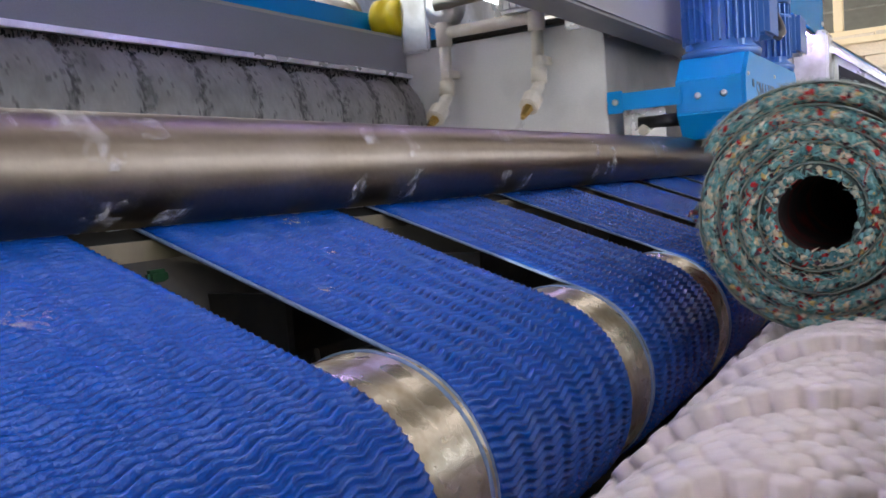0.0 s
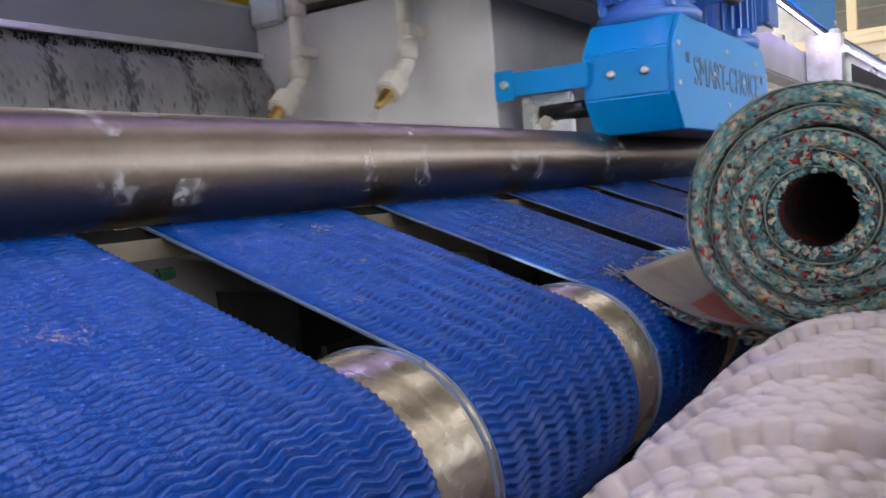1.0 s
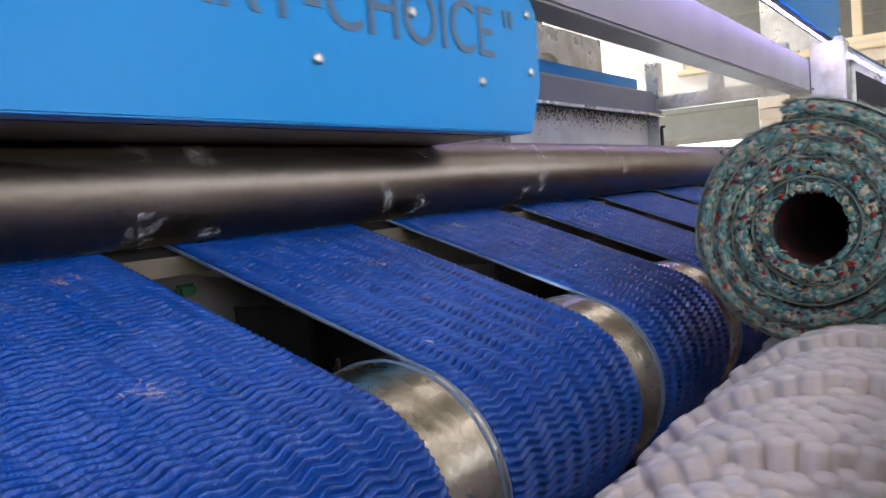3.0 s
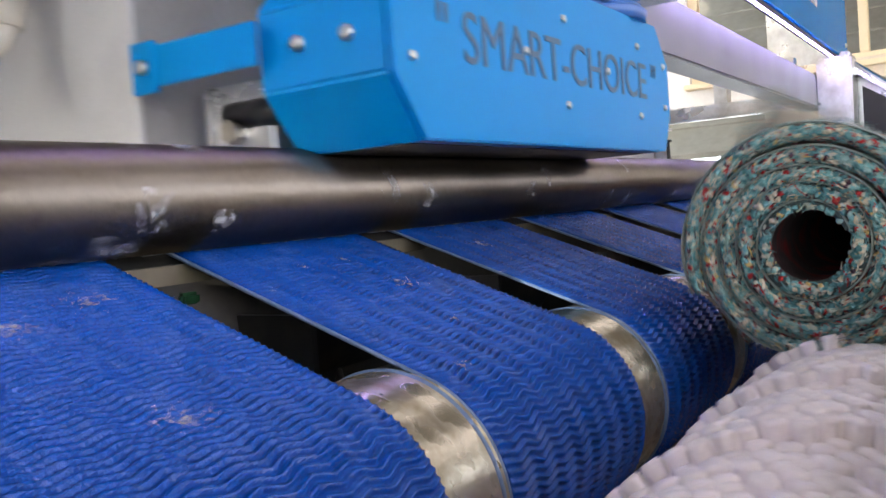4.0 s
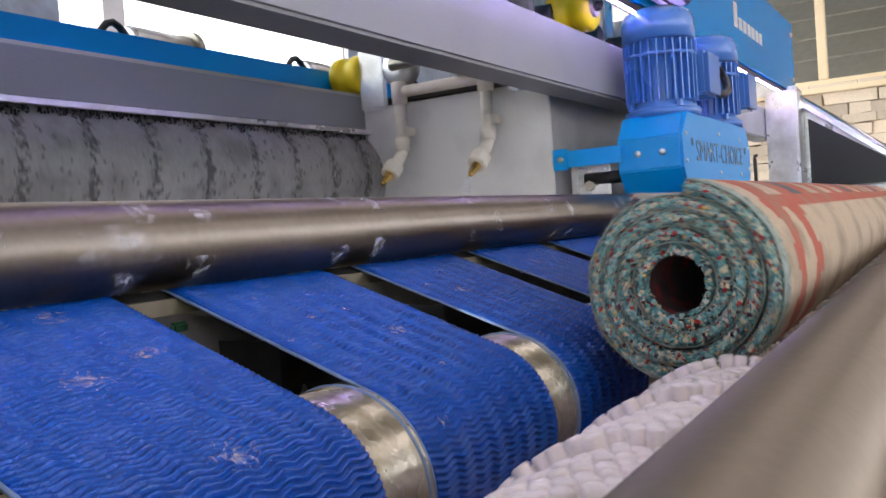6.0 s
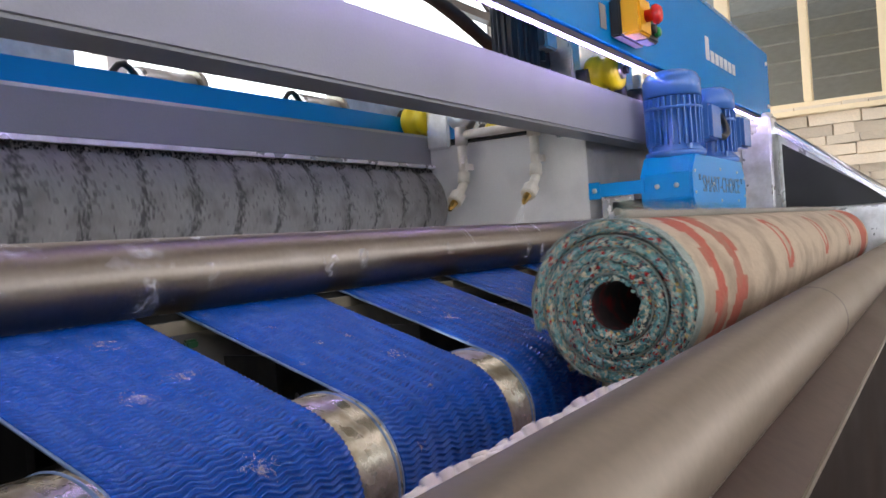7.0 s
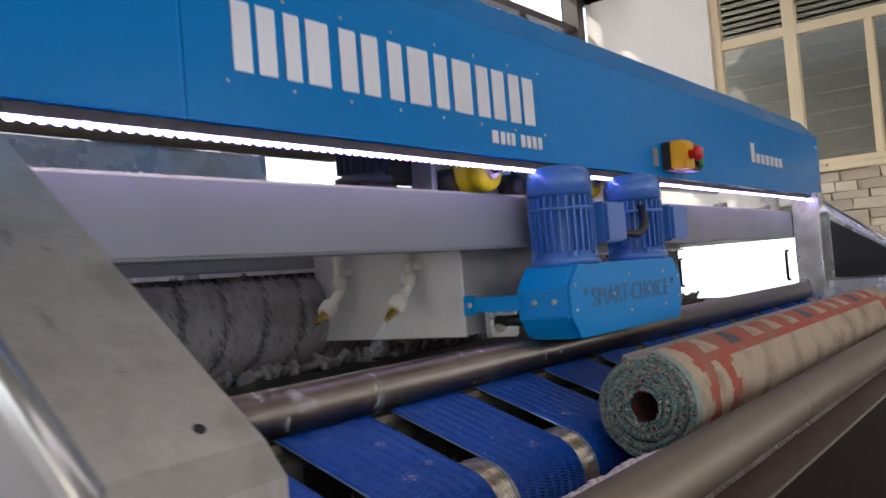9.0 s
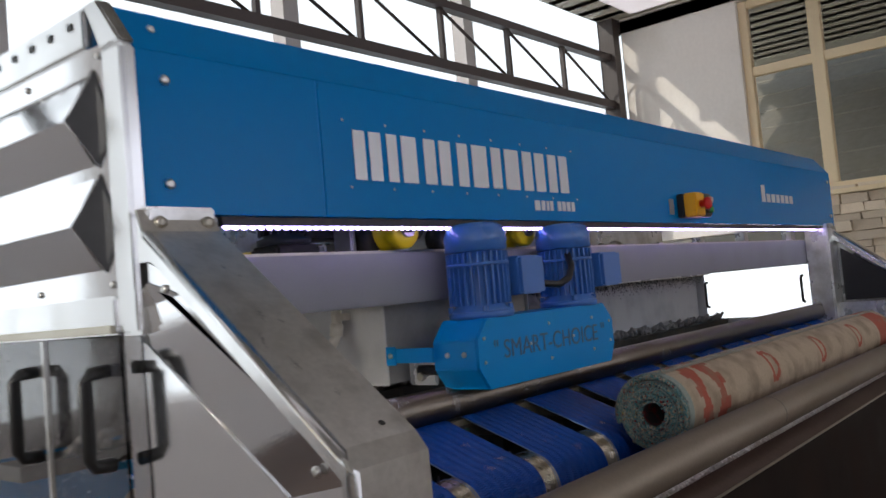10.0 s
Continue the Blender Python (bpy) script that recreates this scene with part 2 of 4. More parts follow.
def part_me(name, me, parent=None, label=""):
    me.name = name
    ob = new(name, me)
    if parent:
        ob.parent = parent
    if label:
        ob["label"] = label
    return ob


def screw(parent, at, r=0.006, axis="Y"):
    """A domed screw head on a face that looks to -Y or -X."""
    b = lathe([(-0.5 * r, 0.45 * r), (-0.42 * r, 0.8 * r), (-0.1 * r, r), (0.3 * r, r)], "Y" if axis == "Y" else "X", 14)
    ob = part("screw", b, SCREW, parent)
    ob.location = at
    return ob


SCREW = material("zinc_screw", (0.6, 0.59, 0.56), 0.3, 1.0, vary=0.1)

# ---- hall ----
def structure(name, bm, mat, label, category="wall"):
    return tagged(part(name, bm, mat), label, category, kind="structure")


structure("floor", box(-7, 9.5, -6, 8, -0.1, 0.0), FLOOR, "worn brown concrete floor of the hall", "floor")
b = box(6.0, 6.25, -6, 0.2, 0, 1.7)
box(6.0, 6.25, 0.2, 1.1, 0, 1.7, bm=b)
box(6.0, 6.25, 1.1, 2.72, 1.45, 1.7, bm=b)
box(6.0, 6.25, 1.62, 2.72, 1.7, 3.6, bm=b)
box(6.0, 6.25, -6, 1.62, 3.45, 3.6, bm=b)
box(6.0, 6.25, -6, -1.6, 1.7, 3.45, bm=b)
structure("wall_east", b, WALL, "cream plastered wall with a window and a doorway")
# Unseen west wall, made up; wide gateways brighten the polished end panels.
b = box(-7.2, -7.0, -6, 8, 3.2, 3.6)
for k in range(5):
    box(-7.2, -7.0, -6 + 3.4 * k, -5.6 + 3.4 * k, 0, 3.2, bm=b)
structure("wall_west", b, WALL, "unseen plastered wall, its gateways added for light from the west")
# Unseen south wall, made up; its openings let light onto the machine's front.
b = box(-7, 9.5, -6.2, -6.0, 0, 1.2)
box(-7, 9.5, -6.2, -6.0, 3.3, 3.6, bm=b)
for k in range(6):
    box(-7 + 3.1 * k, -6.6 + 3.1 * k, -6.2, -6.0, 1.2, 3.3, bm=b)
structure("wall_south", b, WALL, "unseen plastered wall, its openings added for light from the front")
b = box(-7, 9.5, -6, 2.9, 3.6, 3.66)
for k in range(64):
    box(-7 + 0.25 * k, -6.9 + 0.25 * k, -6, 2.9, 4.28, 3.6, bm=b)
# Glowing roof strips; the two at negative y are unseen, added as top light.
SKYLIGHT = material("translucent_roof_glow", (1.0, 0.94, 0.98), 0.9, vary=0, bump=0, emit=1.5)
for y0, wide in ((-3.8, 1.2), (-0.9, 0.55), (1.3, 1.2)):
    structure("skylight", box(-6.5, 5.8, y0, y0 + wide, 3.555, 3.575), SKYLIGHT, "translucent roof sheet, its glow added for light from above", "skylight")
structure("ceiling", b, ROOF, "grey ribbed metal roof sheets on steel beams", "ceiling")
GLOW = material("overcast_glow", (0.9, 0.96, 1.0), 1.0, vary=0, bump=0, emit=3.6)
structure("backdrop", box(-16, 30, 9.0, 9.05, -1, 12), GLOW, "white glow standing for daylight outside", "backdrop")
# Unseen blue-white glow to the south, added to brighten the hood and belts.
GLOW_S = material("added_south_glow", (0.86, 0.88, 1.0), 1.0, vary=0, bump=0, emit=3.6)
structure("backdrop", box(-16, 20, -9.05, -9.0, -1, 8), GLOW_S, "white glow standing for daylight outside", "backdrop")
# Unseen wall section, added to set what the polished side panel reflects.
b = box(-7, 0.2, 2.9, 3.1, 0, 0.75)
box(-7, 0.2, 2.9, 3.1, 3.3, 3.6, bm=b)
for k in range(4):
    box(-7 + 2.33 * k, -6.8 + 2.33 * k, 2.9, 3.1, 0.75, 3.3, bm=b)
structure("wall_north", b, WALL, "unseen plastered wall, openings added for the side panel's reflection")
# Unseen glow in the west, added for side light; low enough for the sun.
structure("backdrop", box(-20.05, -20.0, -14, 9.0, -1, 4.1), GLOW, "white glow standing for daylight outside", "backdrop")
structure("backdrop", box(12.0, 12.05, -8, 8.9, -1, 2.3), GLOW, "white glow standing for daylight outside", "backdrop")

# stacked stone cladding under the window
clad = tagged(new("stone_cladding"), "rough stacked beige stone cladding on the wall", "stone cladding", kind="structure")
rng = random.Random(3)
shapes = []
for k in range(5):
    bb = box(-0.06, 0.0, -0.5, 0.5, -0.5, 0.5)
    for v in bb.verts:
        v.co += Vector((rng.uniform(-0.014, 0.014), rng.uniform(-0.03, 0.03), rng.uniform(-0.09, 0.09)))
    me = bpy.data.meshes.new("stone")
    bb.to_mesh(me)
    bb.free()
    me.materials.append(STONE)
    shapes.append(me)
z = 0.9
while z < 1.66:
    h = rng.uniform(0.05, 0.085)
    y = 1.08
    while y > -1.3:
        w = rng.uniform(0.12, 0.36)
        if len(clad.children) < 300:
            s = new("stone", rng.choice(shapes))
            s.parent = clad
            s.matrix_basis = Matrix.LocRotScale((5.999, y - w / 2, z + h / 2), None, (rng.uniform(0.7, 1.3), w * 0.97, h * 0.95))
        y -= w
    z += h

# window in the east wall
win = tagged(new("window_1"), "tall cream-framed window with dark panes beyond", "window", kind="structure")
for y0, y1, z0, z1 in ((1.55, 1.62, 1.7, 3.45), (0.96, 1.06, 1.77, 3.38), (0.42, 0.48, 1.77, 2.78), (-0.1, -0.02, 1.77, 3.38), (-0.7, -0.62, 1.77, 3.38), (-1.6, -1.53, 1.7, 3.45)):
    part("window_frame", box(6.05, 6.13, y0, y1, z0, z1, 0.006), FRAME, win)
for z0, z1 in ((1.7, 1.77), (2.78, 2.86), (3.38, 3.45)):
    part("window_frame", box(6.06, 6.12, -1.53, 1.55, z0, z1, 0.006), FRAME, win)
part("window_sill", box(5.9, 6.05, -1.62, 1.64, 1.66, 1.698, 0.006), FRAME, win)
SHEET = material("weathered_roof_sheet", (0.28, 0.26, 0.22), 0.7, grain=12, vary=0.2, stain=(0.3, 0.27, 0.2), stain_scale=2)
shed = thing("shed_roof", "weathered grey corrugated roof of a shed outside", "roof")
for k in range(24):
    part("roof_sheet", prism([(7.2 + 0.32 * k, 1.2 + 0.26 * k), (7.62 + 0.32 * k, 1.53 + 0.26 * k), (7.62 + 0.32 * k, 1.57 + 0.26 * k), (7.2 + 0.32 * k, 1.25 + 0.26 * k)], -6.0, 3.6), SHEET, shed)

# roof truss before the bright back side
truss = tagged(new("roof_truss"), "dark painted steel lattice truss under the roof", "truss", kind="structure")
part("chord", box(-6, 6.0, 2.78, 2.86, 2.74, 2.81), TRUSS, truss)
part("chord", box(-6, 6.0, 2.78, 2.86, 3.2, 3.26), TRUSS, truss)
for k in range(-12, 12):
    xk = 0.05 + 0.83 * k if k < 7 else 99
    if -6 < xk < 6:
        part("strut", box(xk, xk + 0.035, 2.8, 2.84, 2.81, 3.2), TRUSS, truss)
        part("diagonal", rod((xk + 0.02, 2.82, 3.2), (min(xk + 0.83, 5.98), 2.82, 2.8), 0.013, seg=6), TRUSS, truss)
part("column", box(5.88, 6.0, 2.74, 2.9, 0, 3.6), TRUSS, truss)
for k in range(7):
    tagged(part("roof_beam", box(-6 + 2 * k, -5.94 + 2 * k, -6, 2.9, 3.46, 3.577), TRUSS), "dark steel roof beam under the ceiling", "beam", "roof beams", "structure")
for xk in (0.55, 2.6, 4.7):
    tagged(part("column", box(xk, xk + 0.14, 3.6, 3.74, 0, 4.6), material("pale_column", (0.6, 0.56, 0.55), 0.6)), "pale painted steel column outside", "column", "columns", "structure")

# ---- machine: conveyor ----
def belt_mesh():
    w = PITCH - GAP
    ds = 0.00075
    s = np.arange(-0.16, 0.262, ds)
    x = np.linspace(0, w, 106)
    S, Xg = np.meshgrid(s, x, indexing="ij")
    S0 = S
    S = S + 0.0005 * np.sin(Xg * 160 + S * 60) + 0.0004 * np.sin(Xg * 75 - S * 110)
    period, pitch, amp = 0.0215, 0.0044, 0.0034
    tri = 2 * np.abs((Xg / period + 0.06 * np.sin(S * 45)) % 1 - 0.5)
    ph = ((S - amp * tri) / pitch) % 1
    h = 0.0027 * np.clip(1.25 * (1 - np.abs(2 * ph - 1)) - 0.2, 0, 1) ** 1.15
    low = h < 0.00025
    h *= 0.9 + 0.1 * np.sin(Xg * 330 + 1.7 * np.sin(S * 240)) * np.sin(S * 310 + 2 * np.sin(Xg * 120))
    S = S0
    edge = np.minimum(Xg, w - Xg)
    h *= np.clip(edge / 0.005, 0.45, 1)
    h -= 0.0004 * (edge < 0.0012)
    flat = S >= 0
    a = np.where(flat, SLOPE, -S / BELT_R + SLOPE)
    by = np.where(flat, TAN_Y + S * math.cos(SLOPE), DRUM_Y - BELT_R * np.sin(a))
    bz = np.where(flat, TAN_Z + S * math.sin(SLOPE), DRUM_Z + BELT_R * np.cos(a))
    h = h - 0.0013
    Y, Z = by - h * np.sin(a), bz + h * np.cos(a)
    P = np.stack([Xg, Y, Z], -1)
    # side skirts give the belt its thickness
    t = 0.0032
    l, r = P[:, :1].copy(), P[:, -1:].copy()
    for q in (l, r):
        q[..., 1:2] = (by[:, :1] + t * np.sin(a[:, :1]))[..., None]
        q[..., 2:3] = (bz[:, :1] - t * np.cos(a[:, :1]))[..., None]
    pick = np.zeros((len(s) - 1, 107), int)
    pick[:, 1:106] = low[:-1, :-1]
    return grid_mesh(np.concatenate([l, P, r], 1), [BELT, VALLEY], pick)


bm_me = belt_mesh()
RIM = material("pale_belt_edge", (0.16, 0.24, 0.38), 0.6, grain=300, vary=0.3)
first = None
for i in range(-3, 11):
    if first is None:
        first = tagged(new("conveyor_belt"), "blue rubber conveyor belt with raised zigzag ridges", "conveyor belt", "conveyor belts")
        first.location = (BELT_X + i * PITCH, 0, 0)
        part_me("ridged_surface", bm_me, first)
        b = bmesh.new()
        pts = [belt_point(-0.16 + 0.004 * k, -0.0035) for k in range(107)]
        for y, z in pts:
            b.verts.new((0.001, y, z)), b.verts.new((PITCH - GAP - 0.001, y, z))
        b.verts.ensure_lookup_table()
        for k in range(len(pts) - 1):
            b.faces.new((b.verts[2 * k], b.verts[2 * k + 2], b.verts[2 * k + 3], b.verts[2 * k + 1]))
        part("underside", b, RIM, first, "pale frayed fabric underside")
        b = sweep([(-0.0012, *belt_point(-0.16 + 0.004 * k, -0.0025)) for k in range(107)], 0.0012, 6)
        part("edge", b, RIM, first, "pale frayed edge")
    else:
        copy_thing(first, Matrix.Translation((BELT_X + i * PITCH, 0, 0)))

drum = thing("drive_drum", "scuffed bare steel conveyor drum", "drum", m=pose(0, DRUM_Y, DRUM_Z))
DRUM = material("worn_drum_steel", (0.46, 0.42, 0.33), 0.28, 1.0, grain=130, vary=0.2, bump=0.2, stain=(0.2, 0.16, 0.085), stain_scale=60, stain_amount=0.6)
part("shell", lathe([(X0 + 0.01, DRUM_R), (2.42, DRUM_R)], "X", 96), DRUM, drum)
part("axle", rod((X0, 0, 0), (2.45, 0, 0), 0.014), DARK, drum)
for k in range(15):
    xk = BELT_X - 0.052 + PITCH * (k - 2)
    part("weld_ring", lathe([(xk + 0.044, DRUM_R + 0.0002), (xk + 0.0455, DRUM_R + 0.0012), (xk + 0.047, DRUM_R + 0.0002)], "X", 64), RIM, drum)
rear = thing("rear_drum", "rear steel conveyor drum under the belts", "drum", m=pose(0, 0.2105, 0.857))
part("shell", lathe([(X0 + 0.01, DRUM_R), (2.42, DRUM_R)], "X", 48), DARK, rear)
part("axle", rod((X0, 0, 0), (2.45, 0, 0), 0.014), STEEL, rear)

DARK_GREEN = material("dark_green_plastic", (0.006, 0.05, 0.015), 0.5, vary=0.3)
# dark bed below the belts
bed = thing("conveyor_bed", "dark mottled steel bed under the conveyor belts", "conveyor bed")
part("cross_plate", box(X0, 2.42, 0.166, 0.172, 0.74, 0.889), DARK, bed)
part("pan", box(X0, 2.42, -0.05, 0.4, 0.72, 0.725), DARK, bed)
part("rear_angle", box(X0, 2.42, 0.158, 0.2, 0.8905, 0.902), material("limey_angle", (0.15, 0.125, 0.085), 0.6, grain=60, vary=0.3, stain=(0.2, 0.2, 0.1), stain_scale=30), bed, "lime-stained angle bar")
for k in range(15):
    xk = BELT_X - 0.024 + PITCH * (k - 3)
    part("side_plate", box(xk + 0.05, xk + 0.055, 0.09, 0.165, 0.76, 0.868), DARK, bed)
    part("bolt", rod((xk + 0.084, 0.163, 0.868), (xk + 0.084, 0.166, 0.868), 0.0045, seg=12), BLACK, bed)
    part("green_block", box(xk + 0.012, xk + 0.026, 0.15, 0.165, 0.878, 0.886, 0.002), DARK_GREEN, bed, "green plastic guide block")
    part("scraper", sweep([(xk + 0.085 + 0.004 * j, 0.10 + 0.004 * j, 0.818 + 0.010 * math.sin(j * 0.9)) for j in range(8)], 0.0016, 6), STEEL, bed)

# press roller over the belts
press = thing("press_roller", "wet steel press roller with foam streaks, lying on the belts", "roller", m=pose(0, PIPE_Y, PIPE_Z))
part("shell", lathe([(X0 + 0.01, PIPE_R), (2.44, PIPE_R)], "X", 96), PIPE_STEEL, press)
for xk in (X0 - 0.002, 2.44):
    part("journal", rod((xk, 0, 0), (xk + 0.05, 0, 0), 0.014), STEEL, press)


def film_sector(width, a0, a1, radius, mat=FILM_PIPE):
    """A thin patch on a cylinder about X, its origin at the patch's middle."""
    n = 28
    am = radians((a0 + a1) / 2)
    P = np.zeros((3, n, 3))
    for k in range(n):
        a = radians(a0 + (a1 - a0) * k / (n - 1))
        P[:, k, 1], P[:, k, 2] = radius * (math.cos(a) - math.cos(am)), radius * (math.sin(a) - math.sin(am))
    P[:, :, 0] = np.linspace(-width, width, 3)[:, None]
    return grid_mesh(P, [mat]), (radius * math.cos(am), radius * math.sin(am))


rr = random.Random(15)
for n in range(-2, 5):
    for xe in (BELT_X + n * PITCH, BELT_X + n * PITCH - GAP):
        a = 178 + rr.uniform(0, 50)
        while a < 520:
            span, w = rr.uniform(24, 62), rr.uniform(0.008, 0.022)
            me, (y, z) = film_sector(w, a, a + span, PIPE_R + 0.0005)
            part_me("foam_streak", me, press, "white soap foam streak").location = (xe + rr.uniform(-0.012, 0.012), y, z)
            a += span + rr.uniform(0, 70)
for xk, w, a0, a1 in ((-0.16, 0.045, 300, 365), (-0.06, 0.035, 345, 392), (-0.31, 0.05, 330, 400), (-0.2, 0.05, 405, 470), (-0.05, 0.035, 440, 505), (-0.34, 0.045, 470, 530)):
    me, (y, z) = film_sector(w, a0, a1, PIPE_R + 0.0004, FILM_WIDE)
    part_me("foam_patch", me, press, "thin white soap foam patch").location = (xk, y, z)
# foam line where roller and belts meet
b = bmesh.new()
rr = random.Random(9)
x = -0.6
while x < 2.3:
    n = rr.randint(4, 16)
    pts = []
    for k in range(n):
        y, z = belt_point(0.184 + rr.uniform(-0.0012, 0.0012), 0.0012)
        pts.append((x + 0.004 * k, y, z))
    sweep(pts, rr.uniform(0.0004, 0.0009), 6, b)
    x += 0.004 * n + rr.random() ** 2 * 0.05
tagged(part("foam_line", b, FOAM), "thin line of soap foam along the roller", "foam", kind="stuff")

# foam flecks carried on the belts
FILM_SMALL = film_material("small_foam_film", 260, (110, 140, 0))
flecks = []
for n, (xk, y0, cnt, sx, sy) in enumerate(((0.064, 0.194, 40, 0.003, 0.0025), (0.104, 0.196, 60, 0.005, 0.005), (-0.088, 0.19, 300, 0.011, 0.012), (-0.135, 0.175, 150, 0.018, 0.008), (0.27, 0.19, 90, 0.02, 0.006), (0.012, 0.17, 30, 0.003, 0.01), (0.11, 0.15, 90, 0.012, 0.02),
        (0.03, 0.06, 0, 0.006, 0.004), (0.085, 0.1, 0, 0.004, 0.003), (-0.12, 0.085, 0, 0.008, 0.005), (0.245, 0.21, 0, 0.006, 0.004), (0.31, 0.23, 0, 0.006, 0.003), (0.05, 0.235, 0, 0.005, 0.003), (-0.1, 0.25, 0, 0.007, 0.004), (0.43, 0.2, 0, 0.012, 0.004), (0.22, 0.14, 0, 0.004, 0.004), (0.5, 0.22, 0, 0.01, 0.006))):
    w, l = max(2.6 * sx, 0.008), max(2.6 * sy, 0.008)
    P = np.zeros((7, 7, 3))
    P[:, :, 0], P[:, :, 1] = np.linspace(-w, w, 7)[:, None], np.linspace(-l, l, 7)[None, :]
    fm0 = FILM_BELT if w > 0.018 else FILM_SMALL
    f = tagged(part_me("foam_fleck", grid_mesh(P, [fm0])), "white foam flecks carried on a blue belt", "foam", "foam flecks")
    flecks.append((f, xk, y0))

# ---- brush, front tube and front panel ----
BRUSH_Y, BRUSH_Z, BRUSH_R = -0.17, 0.721, 0.108
brush = thing("roller_brush", "white bristle roller brush under the carpet roll", "brush", m=pose(0, BRUSH_Y, BRUSH_Z))
part("core", lathe([(X0 + 0.02, 0.052), (2.42, 0.052)], "X", 32), WHITE_BRISTLE, brush)
rr = random.Random(12)
verts, faces = [], []
nx, na, lead = 240, 54, 0.111
for ix in range(nx):
    for ia in range(na):
        a = 2 * math.pi * (ia + 0.5 * (ix % 2)) / na + rr.uniform(-0.012, 0.012)
        x = -0.45 + 0.0118 * ix + rr.uniform(-0.0012, 0.0012)
        turn = (x / lead - a / math.pi) % 1
        top = BRUSH_R - 0.001 - 0.0075 * turn + rr.uniform(-0.0018, 0.001)
        lean = rr.uniform(-0.0015, 0.0015)
        k0 = len(verts)
        for rad, w in ((0.05, 0.0032), (top - 0.0015, 0.0056), (top, 0.0044)):
            for q in range(6):
                g = 2 * math.pi * q / 6
                dx, da = lean * (rad - 0.05) / 0.058 + w * math.cos(g), w * math.sin(g)
                verts.append((x + dx, rad * math.cos(a) - da * math.sin(a), rad * math.sin(a) + da * math.cos(a)))
        for lv in range(2):
            for q in range(6):
                faces.append((k0 + lv * 6 + q, k0 + lv * 6 + (q + 1) % 6, k0 + lv * 6 + 6 + (q + 1) % 6, k0 + lv * 6 + 6 + q))
        faces.append(tuple(k0 + 12 + q for q in range(6)))
me = bpy.data.meshes.new("bristles")
me.from_pydata(verts, [], faces)
me.materials.append(WHITE_BRISTLE)
me.polygons.foreach_set("use_smooth", [True] * len(me.polygons))
tagged(part_me("bristles", me, brush), kind="stuff")

tube = thing("front_tube", "satin stainless steel front tube along the infeed", "tube", m=pose(0, -0.254, 0.839))
part("shell", lathe([(X0 + 0.08, 0.035), (2.46, 0.035)], "X", 64), TUBE, tube)
for xk in (0.5, 1.5):
    part("seam", lathe([(xk, 0.0351), (xk + 0.001, 0.0353), (xk + 0.002, 0.0351)], "X", 48), DARK, tube)
fp = thing("front_apron", "steel front panel below the tube, reflected floor in its colour", "panel")
# Sheet steel; the brown floor's reflection is put into its dark base colour.
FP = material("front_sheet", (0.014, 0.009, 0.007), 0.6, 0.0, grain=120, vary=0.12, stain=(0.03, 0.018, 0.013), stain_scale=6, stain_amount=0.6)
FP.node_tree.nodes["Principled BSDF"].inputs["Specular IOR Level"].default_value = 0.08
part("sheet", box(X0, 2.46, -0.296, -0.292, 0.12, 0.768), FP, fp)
part("flange", prism([(-0.296, 0.768), (-0.262, 0.79), (-0.262, 0.793), (-0.298, 0.77)], X0, 2.46, "X"), material("rusty_flange", (0.07, 0.04, 0.03), 0.4, 0.3, grain=80, vary=0.4), fp, "rusty brown wet flange")
part("edge_strip", box(X0, 2.46, -0.299, -0.2965, 0.766, 0.7705), STEEL, fp)

# ---- beams and rails of the machine ----
beam = thing("guide_beam", "grey painted box beam carrying the carriage wheels", "beam")
part("web", box(X0, 2.46, 0.18, 0.24, 1.136, 1.232, 0.004), GREY_PAINT, beam)
part("rail", box(X0, 2.46, 0.197, 0.223, 1.232, 1.238, 0.001), STEEL, beam)
bb2 = thing("back_beam", "grey painted back beam with dark mould below", "beam")
part("web", box(X0, 2.46, 0.66, 0.70, 1.133, 1.2, 0.004), GREY_PAINT, bb2)
part("lip", box(X0, 2.46, 0.648, 0.66, 1.126, 1.134, 0.001), GALV, bb2)
part("rail", box(X0, 2.46, 0.668, 0.692, 1.2, 1.207, 0.001), STEEL, bb2)
tray = thing("blue_tray", "blue painted sheet tray behind the back beam", "tray")
part("front_strip", box(X0, 2.46, 0.74, 0.745, 1.2, 1.262), BOX_BLUE, tray)
part("back_sheet", box(X0, 2.46, 0.94, 0.945, 0.3, 1.3), BOX_BLUE, tray)
part("bottom", box(X0, 2.46, 0.745, 0.94, 1.2, 1.204), BOX_BLUE, tray)
rr = random.Random(31)
for k in range(6):
    xk = -0.3 + 0.42 * k
    g = thing("gearmotor", "small grey gearmotor with black cable on the tray", "motor", "gearmotors", m=pose(xk, 0.80, 1.262))
    part("body", rod((-0.05, 0, 0), (0.07, 0, 0), 0.032, seg=20, bevel=0.004), GALV, g)
    part("flange", rod((0.07, 0, 0), (0.082, 0, 0), 0.042, seg=20), STEEL, g)
    part("foot", box(-0.03, 0.05, -0.03, 0.03, -0.058, -0.03, 0.003), DARK, g)
    part("cable", sweep([(-0.05 - 0.012 * j, -0.02, -0.01 + 0.05 * math.sin(j * 0.45) - 0.004 * j) for j in range(9)], 0.006, 8), BLACK, g)
shaft = thing("rear_shaft", "long dull grey transmission shaft inside the machine", "shaft", m=pose(0, 0.5, 1.36))
part("bar", lathe([(X0, 0.024), (2.46, 0.024)], "X", 24), STEEL, shaft)
chan = thing("cable_channel", "dull galvanised cable channel inside the hood", "cable channel")
part("sheet", box(X0, 2.46, 0.86, 0.87, 1.45, 1.50), GALV, chan)
